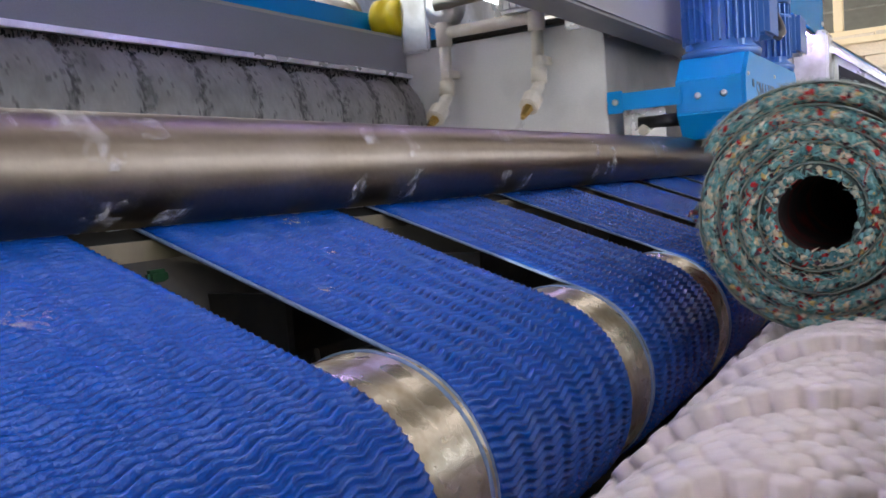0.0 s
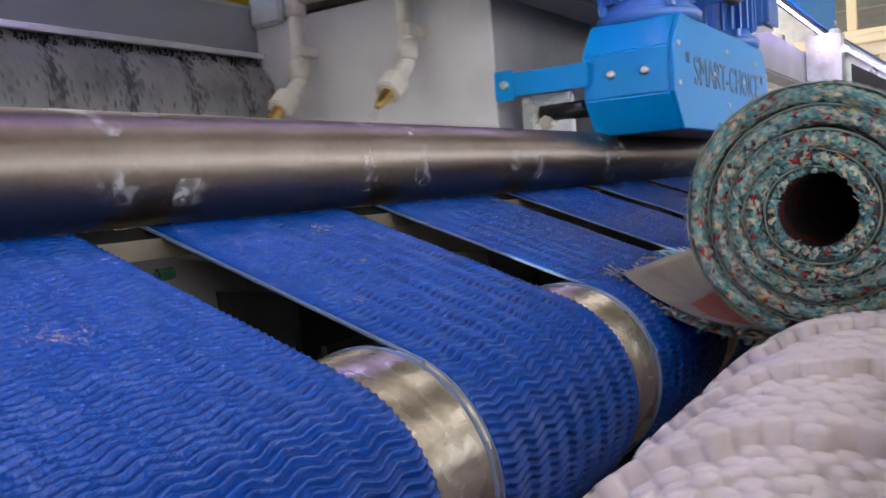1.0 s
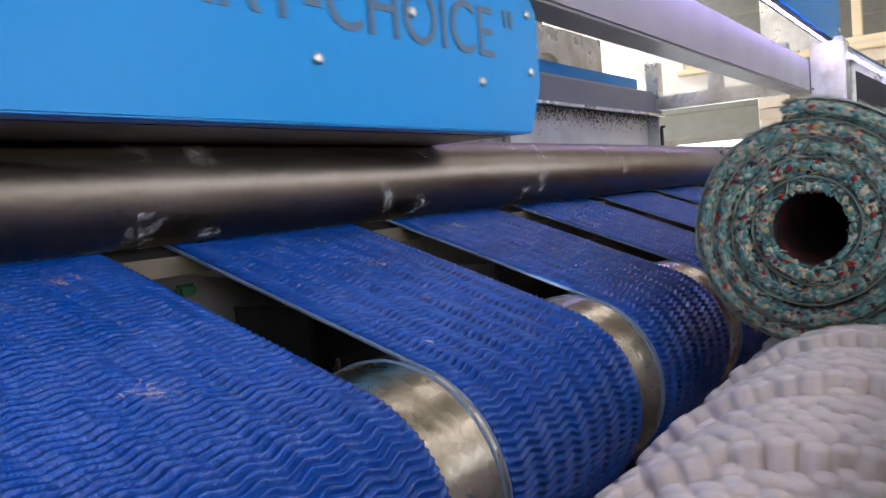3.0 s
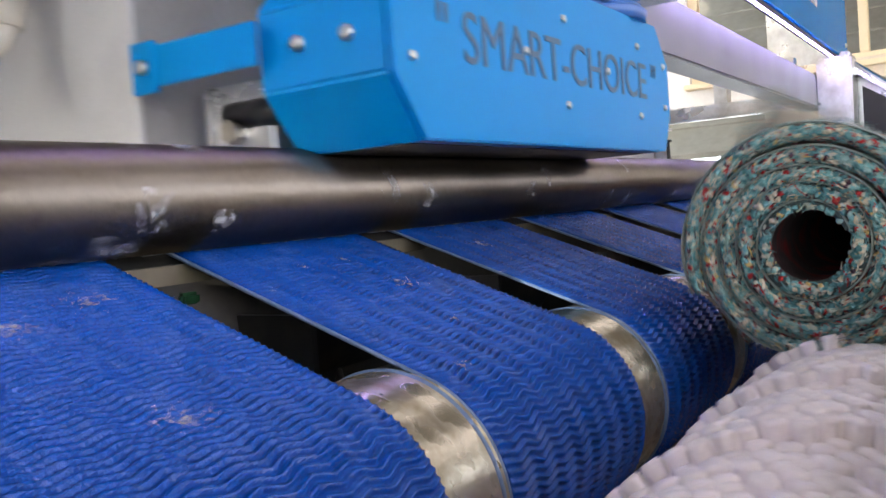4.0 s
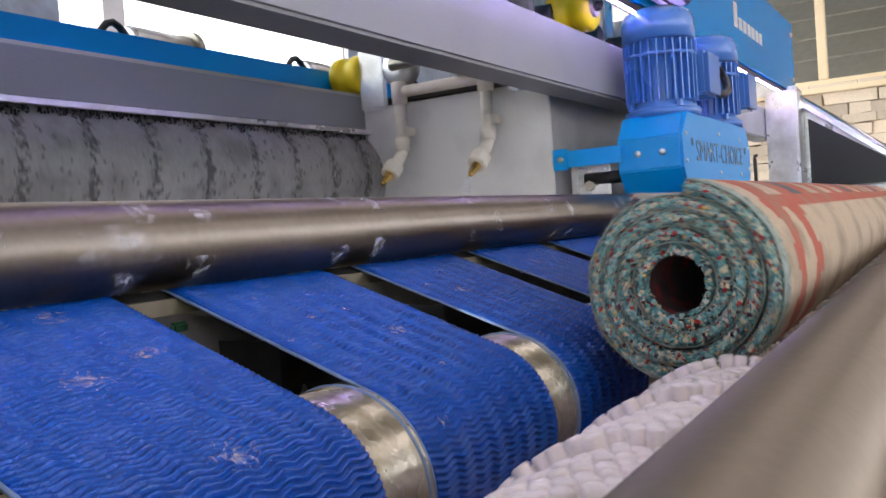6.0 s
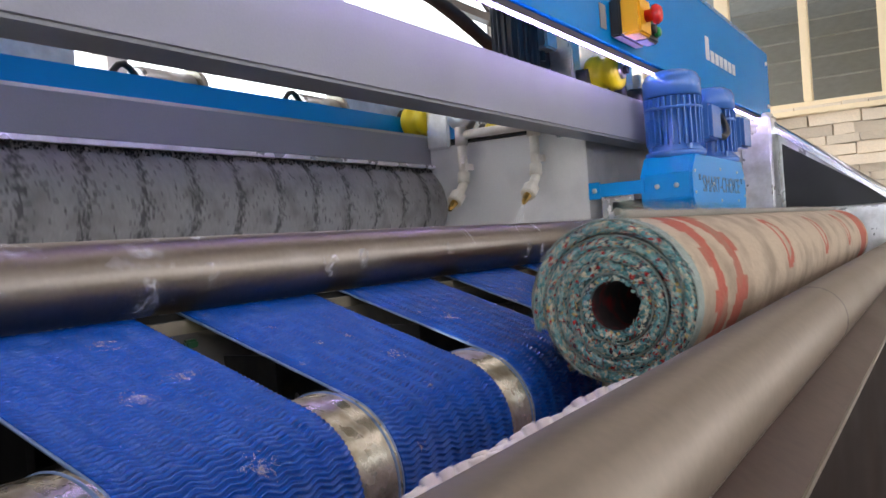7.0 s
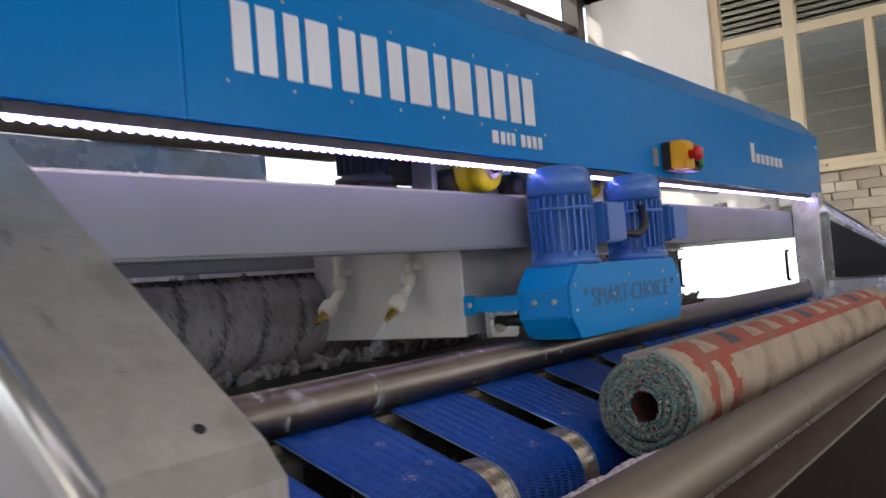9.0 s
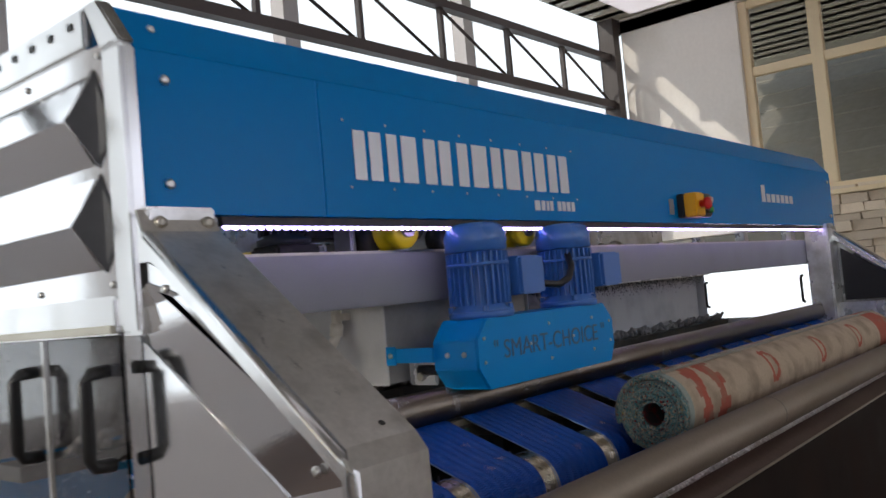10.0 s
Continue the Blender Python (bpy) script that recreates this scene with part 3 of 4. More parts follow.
part("lower_sheet", box(X0, 0.42, 0.86, 0.87, 1.262, 1.412), GALV, chan)
part("lower_sheet", box(1.15, 2.46, 0.86, 0.87, 1.262, 1.412), GALV, chan)
for k in range(5):
    part("divider", box(-0.44 + 0.42 * k, -0.2 + 0.42 * k, 0.855, 0.86, 1.41, 1.452), GALV, chan)

# grey back brush; spiral gaps are shallow, their shade painted in a darker colour
back = thing("back_brush", "grey bristle cylinder brush, spiral gaps shaded by colour", "brush", m=pose(0, 0.735, 1.035))
nx, na = 520, 180
xx, aa = np.meshgrid(np.linspace(X0 + 0.02, 1.3, nx), np.linspace(0, 2 * np.pi, na), indexing="ij")
rng3 = np.random.default_rng(8)
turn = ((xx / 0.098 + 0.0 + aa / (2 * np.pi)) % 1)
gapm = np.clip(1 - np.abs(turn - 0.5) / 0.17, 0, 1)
rad = 0.112 - 0.0045 * gapm ** 0.8 + 0.0011 * rng3.standard_normal((nx, na)) * np.where(np.arange(na) == na - 1, 0, 1)
rad[:, -1] = rad[:, 0]
GAPDARK = material("bristle_gap_shade", (0.1, 0.092, 0.088), 0.8, grain=200, vary=0.4)
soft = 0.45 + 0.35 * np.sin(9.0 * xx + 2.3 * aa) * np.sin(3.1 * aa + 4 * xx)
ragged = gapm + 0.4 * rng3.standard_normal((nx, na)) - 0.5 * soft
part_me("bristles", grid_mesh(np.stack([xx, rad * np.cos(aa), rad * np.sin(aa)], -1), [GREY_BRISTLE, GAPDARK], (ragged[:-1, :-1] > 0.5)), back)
part("core", rod((X0, 0, 0), (2.46, 0, 0), 0.03), BLACK, back)
screen = thing("splash_screen", "plain grey splash sheet beside the back brush", "panel")
part("sheet", box(1.34, 2.42, 0.70, 0.704, 0.93, 1.13), PLATE, screen)
part("rim", box(1.34, 2.42, 0.694, 0.70, 0.93, 0.942), GALV, screen)
fr = thing("splash_bristles", "wet grey bristle fringe below the back brush", "bristles", kind="stuff")
rr = random.Random(41)
b = bmesh.new()
for k in range(260):
    x = rr.uniform(X0 + 0.05, 2.4)
    rod((x, 0.60 + rr.uniform(-0.02, 0.03), 0.925), (x + rr.uniform(-0.012, 0.012), 0.59 + rr.uniform(-0.02, 0.02), 0.95 + rr.uniform(-0.012, 0.01)), 0.010, 0.006, 6, b)
part("fringe", b, GREY_BRISTLE, fr)
part("sill", box(X0, 2.44, 0.56, 0.66, 0.90, 0.926), DARK, fr)
SCUM = material("black_mould", (0.015, 0.015, 0.013), 0.8, grain=120, vary=0.5)
b = bmesh.new()
for k in range(3600):
    x = rr.uniform(X0 + 0.02, 2.4)
    bmesh.ops.create_cube(b, size=1, matrix=Matrix.Translation((x, 0.658, 1.128 - abs(rr.gauss(0, 0.02)))) @ Matrix.Diagonal((rr.uniform(0.001, 0.003), 0.001, rr.uniform(0.001, 0.006), 1)))
tagged(part("mould_fringe", b, SCUM), "black mould fringe under the back beam", "mould", kind="stuff")

# ---- hood ----
hood = thing("hood", "blue powder-coated sheet hood with steel letters", "hood")
XS, XR = -0.342, 2.592
ZB, ZT = 1.29, 1.516
part("face_panel", box(-0.664, XS - 0.002, HOOD_Y, HOOD_Y + 0.003, ZB, ZT, 0.001), HOOD_BLUE, hood)
part("face_panel", box(XS + 0.002, XR, HOOD_Y, HOOD_Y + 0.003, ZB, ZT, 0.001), HOOD_BLUE, hood)
part("seam", box(XS - 0.002, XS + 0.002, HOOD_Y + 0.002, HOOD_Y + 0.004, ZB, ZT), BOX_BLUE, hood)
part("slanted_panel", prism([(HOOD_Y, ZT), (HOOD_Y + 0.055, ZT + 0.072), (HOOD_Y + 0.055, ZT + 0.069), (HOOD_Y + 0.003, ZT - 0.002)], -0.664, XR, "X"), HOOD_BLUE, hood)
part("top_sheet", box(-0.664, XR, HOOD_Y + 0.055, 0.36, ZT + 0.068, ZT + 0.072), GALV, hood)
part("bottom_lip", box(-0.664, XR, HOOD_Y + 0.003, HOOD_Y + 0.025, ZB, ZB + 0.003), HOOD_BLUE, hood)
part("end_sheet", prism([(HOOD_Y + 0.004, ZB + 0.004), (HOOD_Y + 0.004, ZT - 0.004), (HOOD_Y + 0.057, ZT + 0.066), (0.36, ZT + 0.066), (0.36, ZB + 0.004)], XR - 0.004, XR - 0.001, "X"), GALV, hood)
for x, z in ((-0.623, 1.476), (-0.626, 1.331), (2.55, 1.476), (2.55, 1.331)):
    screw(hood, (x, HOOD_Y - 0.002, z), 0.0075)
screw(hood, (-0.62, HOOD_Y + 0.028, 1.556), 0.006)
for k in range(8):
    screw(hood, (-0.29 + 0.105 * k, HOOD_Y - 0.0005, 1.455), 0.0025)
    screw(hood, (-0.28 + 0.105 * k, HOOD_Y - 0.0005, 1.341), 0.0025)
# maker's mark and model mark as plain blocks
x = -0.27
for w, cut in ((0.076, 1), (0.086, 2), (0.086, 1), (0.102, 0), (0.104, 2), (0.092, 1), (0.09, 1)):
    c = 0.42 if cut == 1 else 0.34
    part("mark_block", box(x, x + (w * 1.06 - 0.012) * c, HOOD_Y - 0.0025, HOOD_Y - 0.0005, 1.354, 1.44, 0.0008), LETTER, hood, "pale metal mark")
    part("mark_block", box(x + (w * 1.06 - 0.012) * (c + 0.14), x + w * 1.06 - 0.012, HOOD_Y - 0.0025, HOOD_Y - 0.0005, 1.354, 1.44, 0.0008), LETTER, hood, "pale metal mark")
    x += w * 1.09
    if w == 0.086:
        x += 0.006
x = 0.272
for k, w in enumerate((0.024, 0.018, 0.014, 0.016, 0.0, 0.018, 0.018, 0.018, 0.018)):
    if w:
        part("mark_bar", box(x, x + w - 0.004, HOOD_Y - 0.002, HOOD_Y - 0.0004, 1.312, 1.334), LETTER, hood, "small pale metal bar")
    x += 1.1 * w or 0.014
for k in range(7):
    part("mark_bar", box(1.72 + 0.05 * k, 1.755 + 0.05 * k, HOOD_Y - 0.002, HOOD_Y - 0.0004, 1.37, 1.40 if k else 1.43), LETTER, hood, "small pale metal bar")

strip = thing("led_strip", "bright white LED strip under the hood edge", "led strip")
part("profile", box(-0.54, 2.44, HOOD_Y + 0.006, HOOD_Y + 0.018, 1.274, 1.288), DARK, strip)
part("diffuser", box(-0.54, 2.44, HOOD_Y + 0.004, HOOD_Y + 0.008, 1.2715, 1.274), LED, strip)
box_me = None
for k in range(190):
    xk = -0.535 + 0.0157 * k
    if box_me is None:
        o = part("diode", box(-0.004, 0.004, -0.002, 0.002, -0.003, 0.003, 0.001), LED, strip)
        box_me = o.data
    else:
        o = new("diode", box_me)
        o.parent = strip
    o.location = (xk, HOOD_Y + 0.005, 1.2715)

# control station
est = thing("control_station", "yellow and black control station with red emergency button", "control box", m=pose(1.005, HOOD_Y, 1.337))
part("base", box(0, 0.135, -0.022, -0.001, -0.034, 0.034, 0.003), BLACK, est)
part("yellow_cover", box(0.0, 0.066, -0.058, -0.022, -0.034, 0.034, 0.004), ORANGE, est, "yellow cover")
part("black_cover", box(0.068, 0.135, -0.05, -0.022, -0.034, 0.034, 0.004), BLACK, est, "black cover")
part("mushroom_button", lathe([(-0.088, 0.004), (-0.086, 0.014), (-0.08, 0.018), (-0.073, 0.018), (-0.071, 0.011), (-0.058, 0.011)], "Y", 24), RED, est, "red emergency button").location = (0.035, 0, 0.0)
for xk, zk, mt in ((0.087, 0.015, GREEN), (0.116, 0.015, PVC), (0.087, -0.014, BLACK), (0.116, -0.014, GREEN)):
    part("push_button", lathe([(-0.061, 0.006), (-0.059, 0.009), (-0.05, 0.0105)], "Y", 16), mt, est).location = (xk, 0, zk)
part("label_plate", box(-0.05, -0.022, -0.0025, -0.0005, -0.024, 0.02), GREY_PAINT, est, "small grey plate")

# ---- machine ends ----
ARM = material("weathered_galvanised_arm", (0.62, 0.6, 0.55), 0.34, 0.8, grain=120, vary=0.16, stain=(0.36, 0.345, 0.3), stain_scale=16, stain_amount=0.7)


def end_arm(name, xa, xb, label):
    """Sloping folded-steel arm on the machine's end."""
    arm = thing(name, label, "frame arm")
    # outer line of the arm's top face, in (y, z)
    top = [(0.105, 1.292), (0.09, 1.262), (-0.243, 1.001), (-0.26, 0.98), (-0.264, 0.62)]
    b = bmesh.new()
    for (y0, z0), (y1, z1) in zip(top[:-1], top[1:]):
        d = Vector((0, y1 - y0, z1 - z0)).normalized()
        n = Vector((0, d.z, -d.y)) * 0.004
        q = [(y0, z0), (y1, z1), (y1 - n.y, z1 - n.z), (y0 - n.y, z0 - n.z)]
        prism(q, xa, xb, "X", b)
    part("top_skin", b, ARM, arm)
    s = prism([(0.105, 1.288), (0.088, 1.258), (-0.243, 0.998), (-0.258, 0.978), (-0.261, 0.62), (-0.247, 0.62), (-0.245, 0.97), (0.078, 1.222), (0.105, 1.222)], xa, xa + 0.004, "X")
    part("side_lip", s, BRIGHT_GALV, arm)
    part("inner_lip", prism([(0.105, 1.286), (0.088, 1.256), (-0.243, 0.996), (-0.258, 0.976), (-0.261, 0.62), (0.105, 0.62)], xb - 0.004, xb - 0.0005, "X"), GALV, arm)
    part("rounded_edge", sweep([(xa + 0.004, 0.088, 1.256), (xa + 0.004, -0.243, 0.995), (xa + 0.004, -0.257, 0.977), (xa + 0.004, -0.26, 0.62)], 0.0075, 14), BRIGHT_GALV, arm)
    part("bracket", box(xa + 0.012, xb + 0.0, 0.098, 0.125, 1.246, 1.296, 0.003), GALV, arm)
    for xk in (xa + 0.028, xb - 0.016):
        part("bolt", lathe([(-0.006, 0.004), (-0.005, 0.008), (0.0, 0.009), (0.006, 0.009)], "Y", 6), STEEL, arm).location = (xk, 0.094, 1.274)
    part("hole", lathe([(-0.0004, 0.004), (0.0004, 0.004)], "Z", 18), BLACK, arm).matrix_basis = pose(xa + 0.7 * (xb - xa), -0.227, 1.0139, 38.1, 0, 0)
    return arm


armL = end_arm("left_arm", -0.692, -0.575, "scuffed galvanised sloping arm of the machine frame")
SCUFF = film_material("grey_scuff", 420, (75, 55, 0), (0.06, 0.055, 0.05))
for n in SCUFF.node_tree.nodes:
    if n.type == "VALTORGB":
        n.color_ramp.elements[1].color = (0.9, 0.9, 0.9, 1)
rr = random.Random(77)
for u, dx, sx, sy in ((0.18, 0.05, 0.5, 0.6), (0.24, 0.062, 0.6, 0.3), (0.47, 0.04, 0.7, 1.3), (0.52, 0.06, 0.5, 0.5), (0.6, 0.012, 0.4, 1.6), (0.74, 0.025, 0.5, 1.2), (0.05, 0.03, 0.4, 0.4), (0.9, 0.045, 0.5, 0.7)):
    P = np.zeros((5, 5, 3))
    P[:, :, 0], P[:, :, 1] = np.linspace(-0.012, 0.012, 5)[:, None], np.linspace(-0.016, 0.016, 5)[None, :]
    part_me("scuff", grid_mesh(P, [SCUFF]), armL, "dark scuff mark").matrix_basis = Matrix.Translation((-0.675 + dx, 0.07 - 0.28 * u, 1.2463 - 0.2195 * u + 0.0006)) @ Matrix.Rotation(radians(38.1), 4, "X") @ Matrix.Rotation(rr.uniform(-0.4, 0.4), 4, "Z") @ Matrix.Diagonal((sx, sy, 1, 1))
sp = thing("side_panel", "polished folded sheet panel on the machine's side", "panel")
part("sheet", prism([(0.098, 1.222), (0.07, 1.21), (-0.245, 0.965), (-0.263, 0.968), (0.025, 1.176), (0.098, 1.196)], -0.684, -0.681, "X"), MIRROR_STEEL, sp)
b = bmesh.new()
q = [b.verts.new(v) for v in ((-0.686, 0.025, 1.176), (-0.686, -0.263, 0.968), (-0.668, -0.132, 0.938), (-0.668, 0.197, 1.156), (-0.668, 0.197, 0.55), (-0.668, -0.132, 0.55), (-0.686, -0.263, 0.55))]
b.faces.new((q[0], q[1], q[2], q[3])), b.faces.new((q[1], q[6], q[5], q[2]))
b.faces.new((b.verts.new((-0.686, 0.098, 1.196)), q[0], q[3]))
part("fold", b, MIRROR_STEEL, sp)
b = bmesh.new()
b.faces.new([b.verts.new(v) for v in ((-0.668, 0.197, 1.156), (-0.668, -0.132, 0.938), (-0.668, -0.132, 0.55), (-0.668, 0.197, 0.55))])
part("lower_sheet", b, MIRROR_STEEL, sp)
part("fold_edge", sweep([(-0.669, 0.197, 1.156), (-0.669, -0.132, 0.938)], 0.0012, 6), BRIGHT_GALV, sp)
for y, z in ((0.06, 1.185), (-0.2, 0.975)):
    screw(sp, (-0.686, y, z), 0.006, "X")
cp = thing("corner_post", "bright galvanised corner post of the machine", "post")
part("post", box(-0.69, -0.666, 0.118, 0.172, 1.13, 1.52, 0.006), BRIGHT_GALV, cp)
part("cap", prism([(0.118, 1.52), (0.175, 1.592), (0.21, 1.592), (0.172, 1.52)], -0.69, -0.666, "X", bevel=0.003), BRIGHT_GALV, cp)
part("top_rail", box(-0.69, -0.666, 0.21, 1.0, 1.53, 1.592, 0.005), BRIGHT_GALV, cp)
part("mid_rail", box(-0.692, -0.666, 0.172, 1.0, 1.132, 1.185, 0.005), BRIGHT_GALV, cp)
part("trim", box(-0.7, -0.692, 0.172, 1.0, 1.134, 1.146, 0.002), STEEL, cp)
for k in range(12):
    part("slot", box(-0.6925, -0.69, 0.24 + 0.06 * k, 0.252 + 0.06 * k, 1.565, 1.575), BLACK, cp)
LOUVRE_SHADE = material("louvre_shade_sheet", (0.06, 0.06, 0.062), 0.5, 0.2, vary=0.2)
vp = thing("vent_panel", "polished side panel with two pressed louvres", "panel")
part("sheet", box(-0.684, -0.680, 0.172, 0.95, 1.185, 1.53), MIRROR_STEEL, vp)
for k in range(2):
    z = 1.222 + 0.145 * k
    b = bmesh.new()
    q = [b.verts.new(v) for v in ((-0.684, 0.215, z + 0.128), (-0.684, 0.9, z + 0.128), (-0.722, 0.9, z + 0.06), (-0.722, 0.215, z + 0.06), (-0.684, 0.9, z), (-0.684, 0.215, z))]
    for f in ((0, 1, 2, 3), (3, 2, 4, 5)):
        b.faces.new([q[v] for v in f])
    lv = part("louvre", b, MIRROR_STEEL, vp)
    # A dark sheet closes the end and paints the shade inside the louvre.
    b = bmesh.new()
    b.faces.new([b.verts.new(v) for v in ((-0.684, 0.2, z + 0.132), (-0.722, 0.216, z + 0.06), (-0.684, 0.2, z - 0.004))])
    part("end_opening", b, LOUVRE_SHADE, lv, "dark sheet painted as the shade in the louvre end")
    part("lip", sweep([(-0.685, 0.2, z + 0.132), (-0.7225, 0.216, z + 0.06), (-0.685, 0.2, z - 0.004)], 0.0015, 6), BRIGHT_GALV, lv)
for y, z in ((0.185, 1.515), (0.185, 1.2), (0.4, 1.515), (0.6, 1.515), (0.4, 1.2)):
    screw(vp, (-0.686, y, z), 0.005, "X")
GLASS = bpy.data.materials.new("clear_sheet")
GLASS.use_nodes = True
gb = GLASS.node_tree.nodes["Principled BSDF"]
gb.inputs["Transmission Weight"].default_value, gb.inputs["Roughness"].default_value, gb.inputs["IOR"].default_value = 1.0, 0.05, 1.45
dr = thing("service_doors", "splashed clear service doors with black handles", "doors")
for y0, y1 in ((0.178, 0.40), (0.404, 0.63)):
    d = part("door", box(-0.686, -0.682, y0, y1, 0.72, 1.13), GLASS, dr)
    d.visible_shadow = False
    part("door_frame", box(-0.69, -0.681, y1 - 0.006, y1, 0.72, 1.13), GALV, dr)
    yk = y0 + 0.03 if y0 < 0.3 else y0 + 0.02
    part("handle", sweep([(-0.688, yk, 1.085), (-0.715, yk, 1.083), (-0.722, yk, 1.073), (-0.722, yk, 0.97), (-0.715, yk, 0.96), (-0.688, yk, 0.958)], 0.0095, 12), BLACK, dr, "black plastic handle")
part("bottom_rail", box(-0.692, -0.68, 0.1, 0.95, 0.68, 0.72), GALV, dr)
rr = random.Random(52)
SPLASH = material("dried_splash", (0.45, 0.44, 0.43), 0.6, grain=300, vary=0.2)
b = bmesh.new()
for k in range(1400):
    rad = 0.0004 + 0.0009 * rr.random() ** 3
    m = Matrix.Translation((-0.6866, rr.uniform(0.185, 0.61), 0.75 + 0.37 * rr.random() ** 0.6)) @ Matrix.Rotation(radians(90), 4, "Y") @ Matrix.Diagonal((rr.uniform(0.8, 2.2), 1, 1, 1))
    bmesh.ops.create_circle(b, cap_ends=True, segments=6, radius=rad, matrix=m)
tagged(part("splashes", b, SPLASH, dr, "dried pale splashes"), kind="stuff")

armR = end_arm("right_arm", 2.40, 2.47, "galvanised sloping arm at the far end")
part("black_panel", prism([(0.07, 1.19), (-0.25, 0.975), (0.07, 0.975)], 2.42, 2.425, "X"), BLACK, armR, "black triangular panel")
pr = thing("end_post", "galvanised upright post at the far end", "post")
part("post", box(2.33, 2.45, 0.085, 0.178, 0.4, 1.275, 0.006), GALV, pr)
part("plate", box(2.38, 2.43, -0.27, 0.085, 0.4, 0.968, 0.003), GALV, pr)
part("top_rail", box(2.40, 2.45, 0.178, 0.95, 1.145, 1.19, 0.004), GALV, pr)
part("low_rail", box(2.40, 2.45, 0.178, 0.95, 0.86, 0.925, 0.004), GALV, pr)
part("panel", box(2.42, 2.425, 0.66, 0.95, 0.92, 1.15), PLATE, pr)
for k in range(4):
    part("bar", box(2.40, 2.45, 0.25 + 0.2 * k, 0.29 + 0.2 * k, 1.19, 1.30), GALV, pr)
for yk in (0.225, 0.64):
    part("handle", sweep([(2.405, yk, 1.09), (2.385, yk, 1.088), (2.38, yk, 1.08), (2.38, yk, 0.99), (2.385, yk, 0.982), (2.405, yk, 0.98)], 0.006, 8), BLACK, pr, "black handle")

# ---- carpet roll ----
RX0, RX1, RR = 0.255, 1.95, 0.083
carpet = thing("carpet_roll", "rolled patterned wool carpet, teal pile edges, red and beige back", "carpet")
PILE = bpy.data.materials.new("pile_yarn")
PILE.use_nodes = True
pn = PILE.node_tree
ge = pn.nodes.new("ShaderNodeNewGeometry")
cr = pn.nodes.new("ShaderNodeValToRGB")
cr.color_ramp.interpolation = "CONSTANT"
cols = ((0.0, (0.09, 0.24, 0.24)), (0.22, (0.16, 0.34, 0.33)), (0.42, (0.26, 0.4, 0.36)), (0.58, (0.4, 0.42, 0.34)), (0.72, (0.56, 0.48, 0.34)), (0.86, (0.52, 0.37, 0.14)), (0.89, (0.36, 0.02, 0.02)), (0.955, (0.07, 0.03, 0.045)))
while len(cr.color_ramp.elements) < len(cols):
    cr.color_ramp.elements.new(0.5)
for e, (p0, c0) in zip(cr.color_ramp.elements, cols):
    e.position, e.color = p0, (*c0, 1)
pn.links.new(ge.outputs["Random Per Island"], cr.inputs[0])
pb = pn.nodes["Principled BSDF"]
pn.links.new(cr.outputs[0], pb.inputs["Base Color"])
pb.inputs["Roughness"].default_value = 0.85
FELT = material("crevice_shade_base", (0.07, 0.1, 0.095), 0.95, grain=350, vary=0.4, bump=0.6)
CREAM = material("carpet_backing_edge", (0.29, 0.34, 0.3), 0.9, grain=300, vary=0.3, bump=0.5)
INNER = material("bore_shade_pile", (0.05, 0.03, 0.03), 0.95, grain=60, vary=0.4, bump=0.6, stain=(0.3, 0.015, 0.015), stain_scale=40, stain_amount=0.8)
DARKPAT = material("carpet_dark_motif", (0.1, 0.1, 0.11), 0.9, grain=250, vary=0.25, bump=0.5)
R_IN, TURNS = 0.027, 4.5
STEP = (RR - R_IN) / TURNS


def spiral(u):
    """Radius and angle of the spiral's outer side, u turns from the inside; the last turn ends at angle 0."""
    wob = 1 + 0.025 * math.sin(5.1 * u) + 0.015 * math.sin(11.3 * u)
    return (R_IN + STEP * u) * (wob if u < TURNS - 1 else 1 + (wob - 1) * 0.4), 2 * math.pi * (u - TURNS) * -1


# back of the carpet: woven pattern in small squares
na, nx = 92, 282
us = TURNS - 1.02 + 1.02 * np.arange(na + 1) / na
P = np.zeros((nx + 1, na + 1, 3))
for j, u in enumerate(us):
    r, a = spiral(u)
    P[:, j, 1], P[:, j, 2] = r * math.cos(a), r * math.sin(a)
P[:, :, 0] = np.linspace(RX0, RX1, nx + 1)[:, None]
i, j = np.meshgrid(np.arange(nx), np.arange(na), indexing="ij")
pick = np.zeros((nx, na), int)
xm, vc = i * 0.006, j
deg = (1 - (vc + 0.5) / 92) * 367
rel = (deg - 335 + 180) % 360 - 180
red = (np.abs(rel) < 64) & (xm > 0.05 + 0.012 * ((vc // 4) % 2)) & (xm < 1.55)
pick[red] = 1
xt, vt = (xm + 0.03) % 0.125 - 0.0625, rel / 360 * 0.52
bow = red & (np.abs(vt) < 0.075) & (np.abs(xt) < 0.006 + 0.42 * np.clip(np.abs(vt) - 0.012, 0, 1))
pick[bow] = 0
pick[red & (np.abs(vt) < 0.005) & (np.abs(xt) < 0.03)] = 0
pick[bow & (((xm + 0.03) // 0.125) % 4 == 2) & (vt > 0)] = 2
other = np.abs(rel) >= 64
vv = ((deg - 144 + 180) % 360 - 180) / 360 * 0.52
band = other & (xm > 0.055 + 0.012 * ((vc // 4) % 2)) & (xm < 0.2 - 0.014 * ((vc // 5) % 2))
pick[band] = 1
pick[band & (np.abs(xm - 0.125) < 0.006 + 0.5 * np.abs(((vc % 24) - 12) * 0.0045))] = 0
xo = (xm - 0.36) % 0.38 - 0.12
oval = (xo / 0.05) ** 2 + ((vv - 0.03) / 0.045) ** 2
pick[other & (xm > 0.25) & (oval < 1) & ((oval > 0.5) | (np.abs(xo) < 0.006)) & (xo > -0.012)] = 1
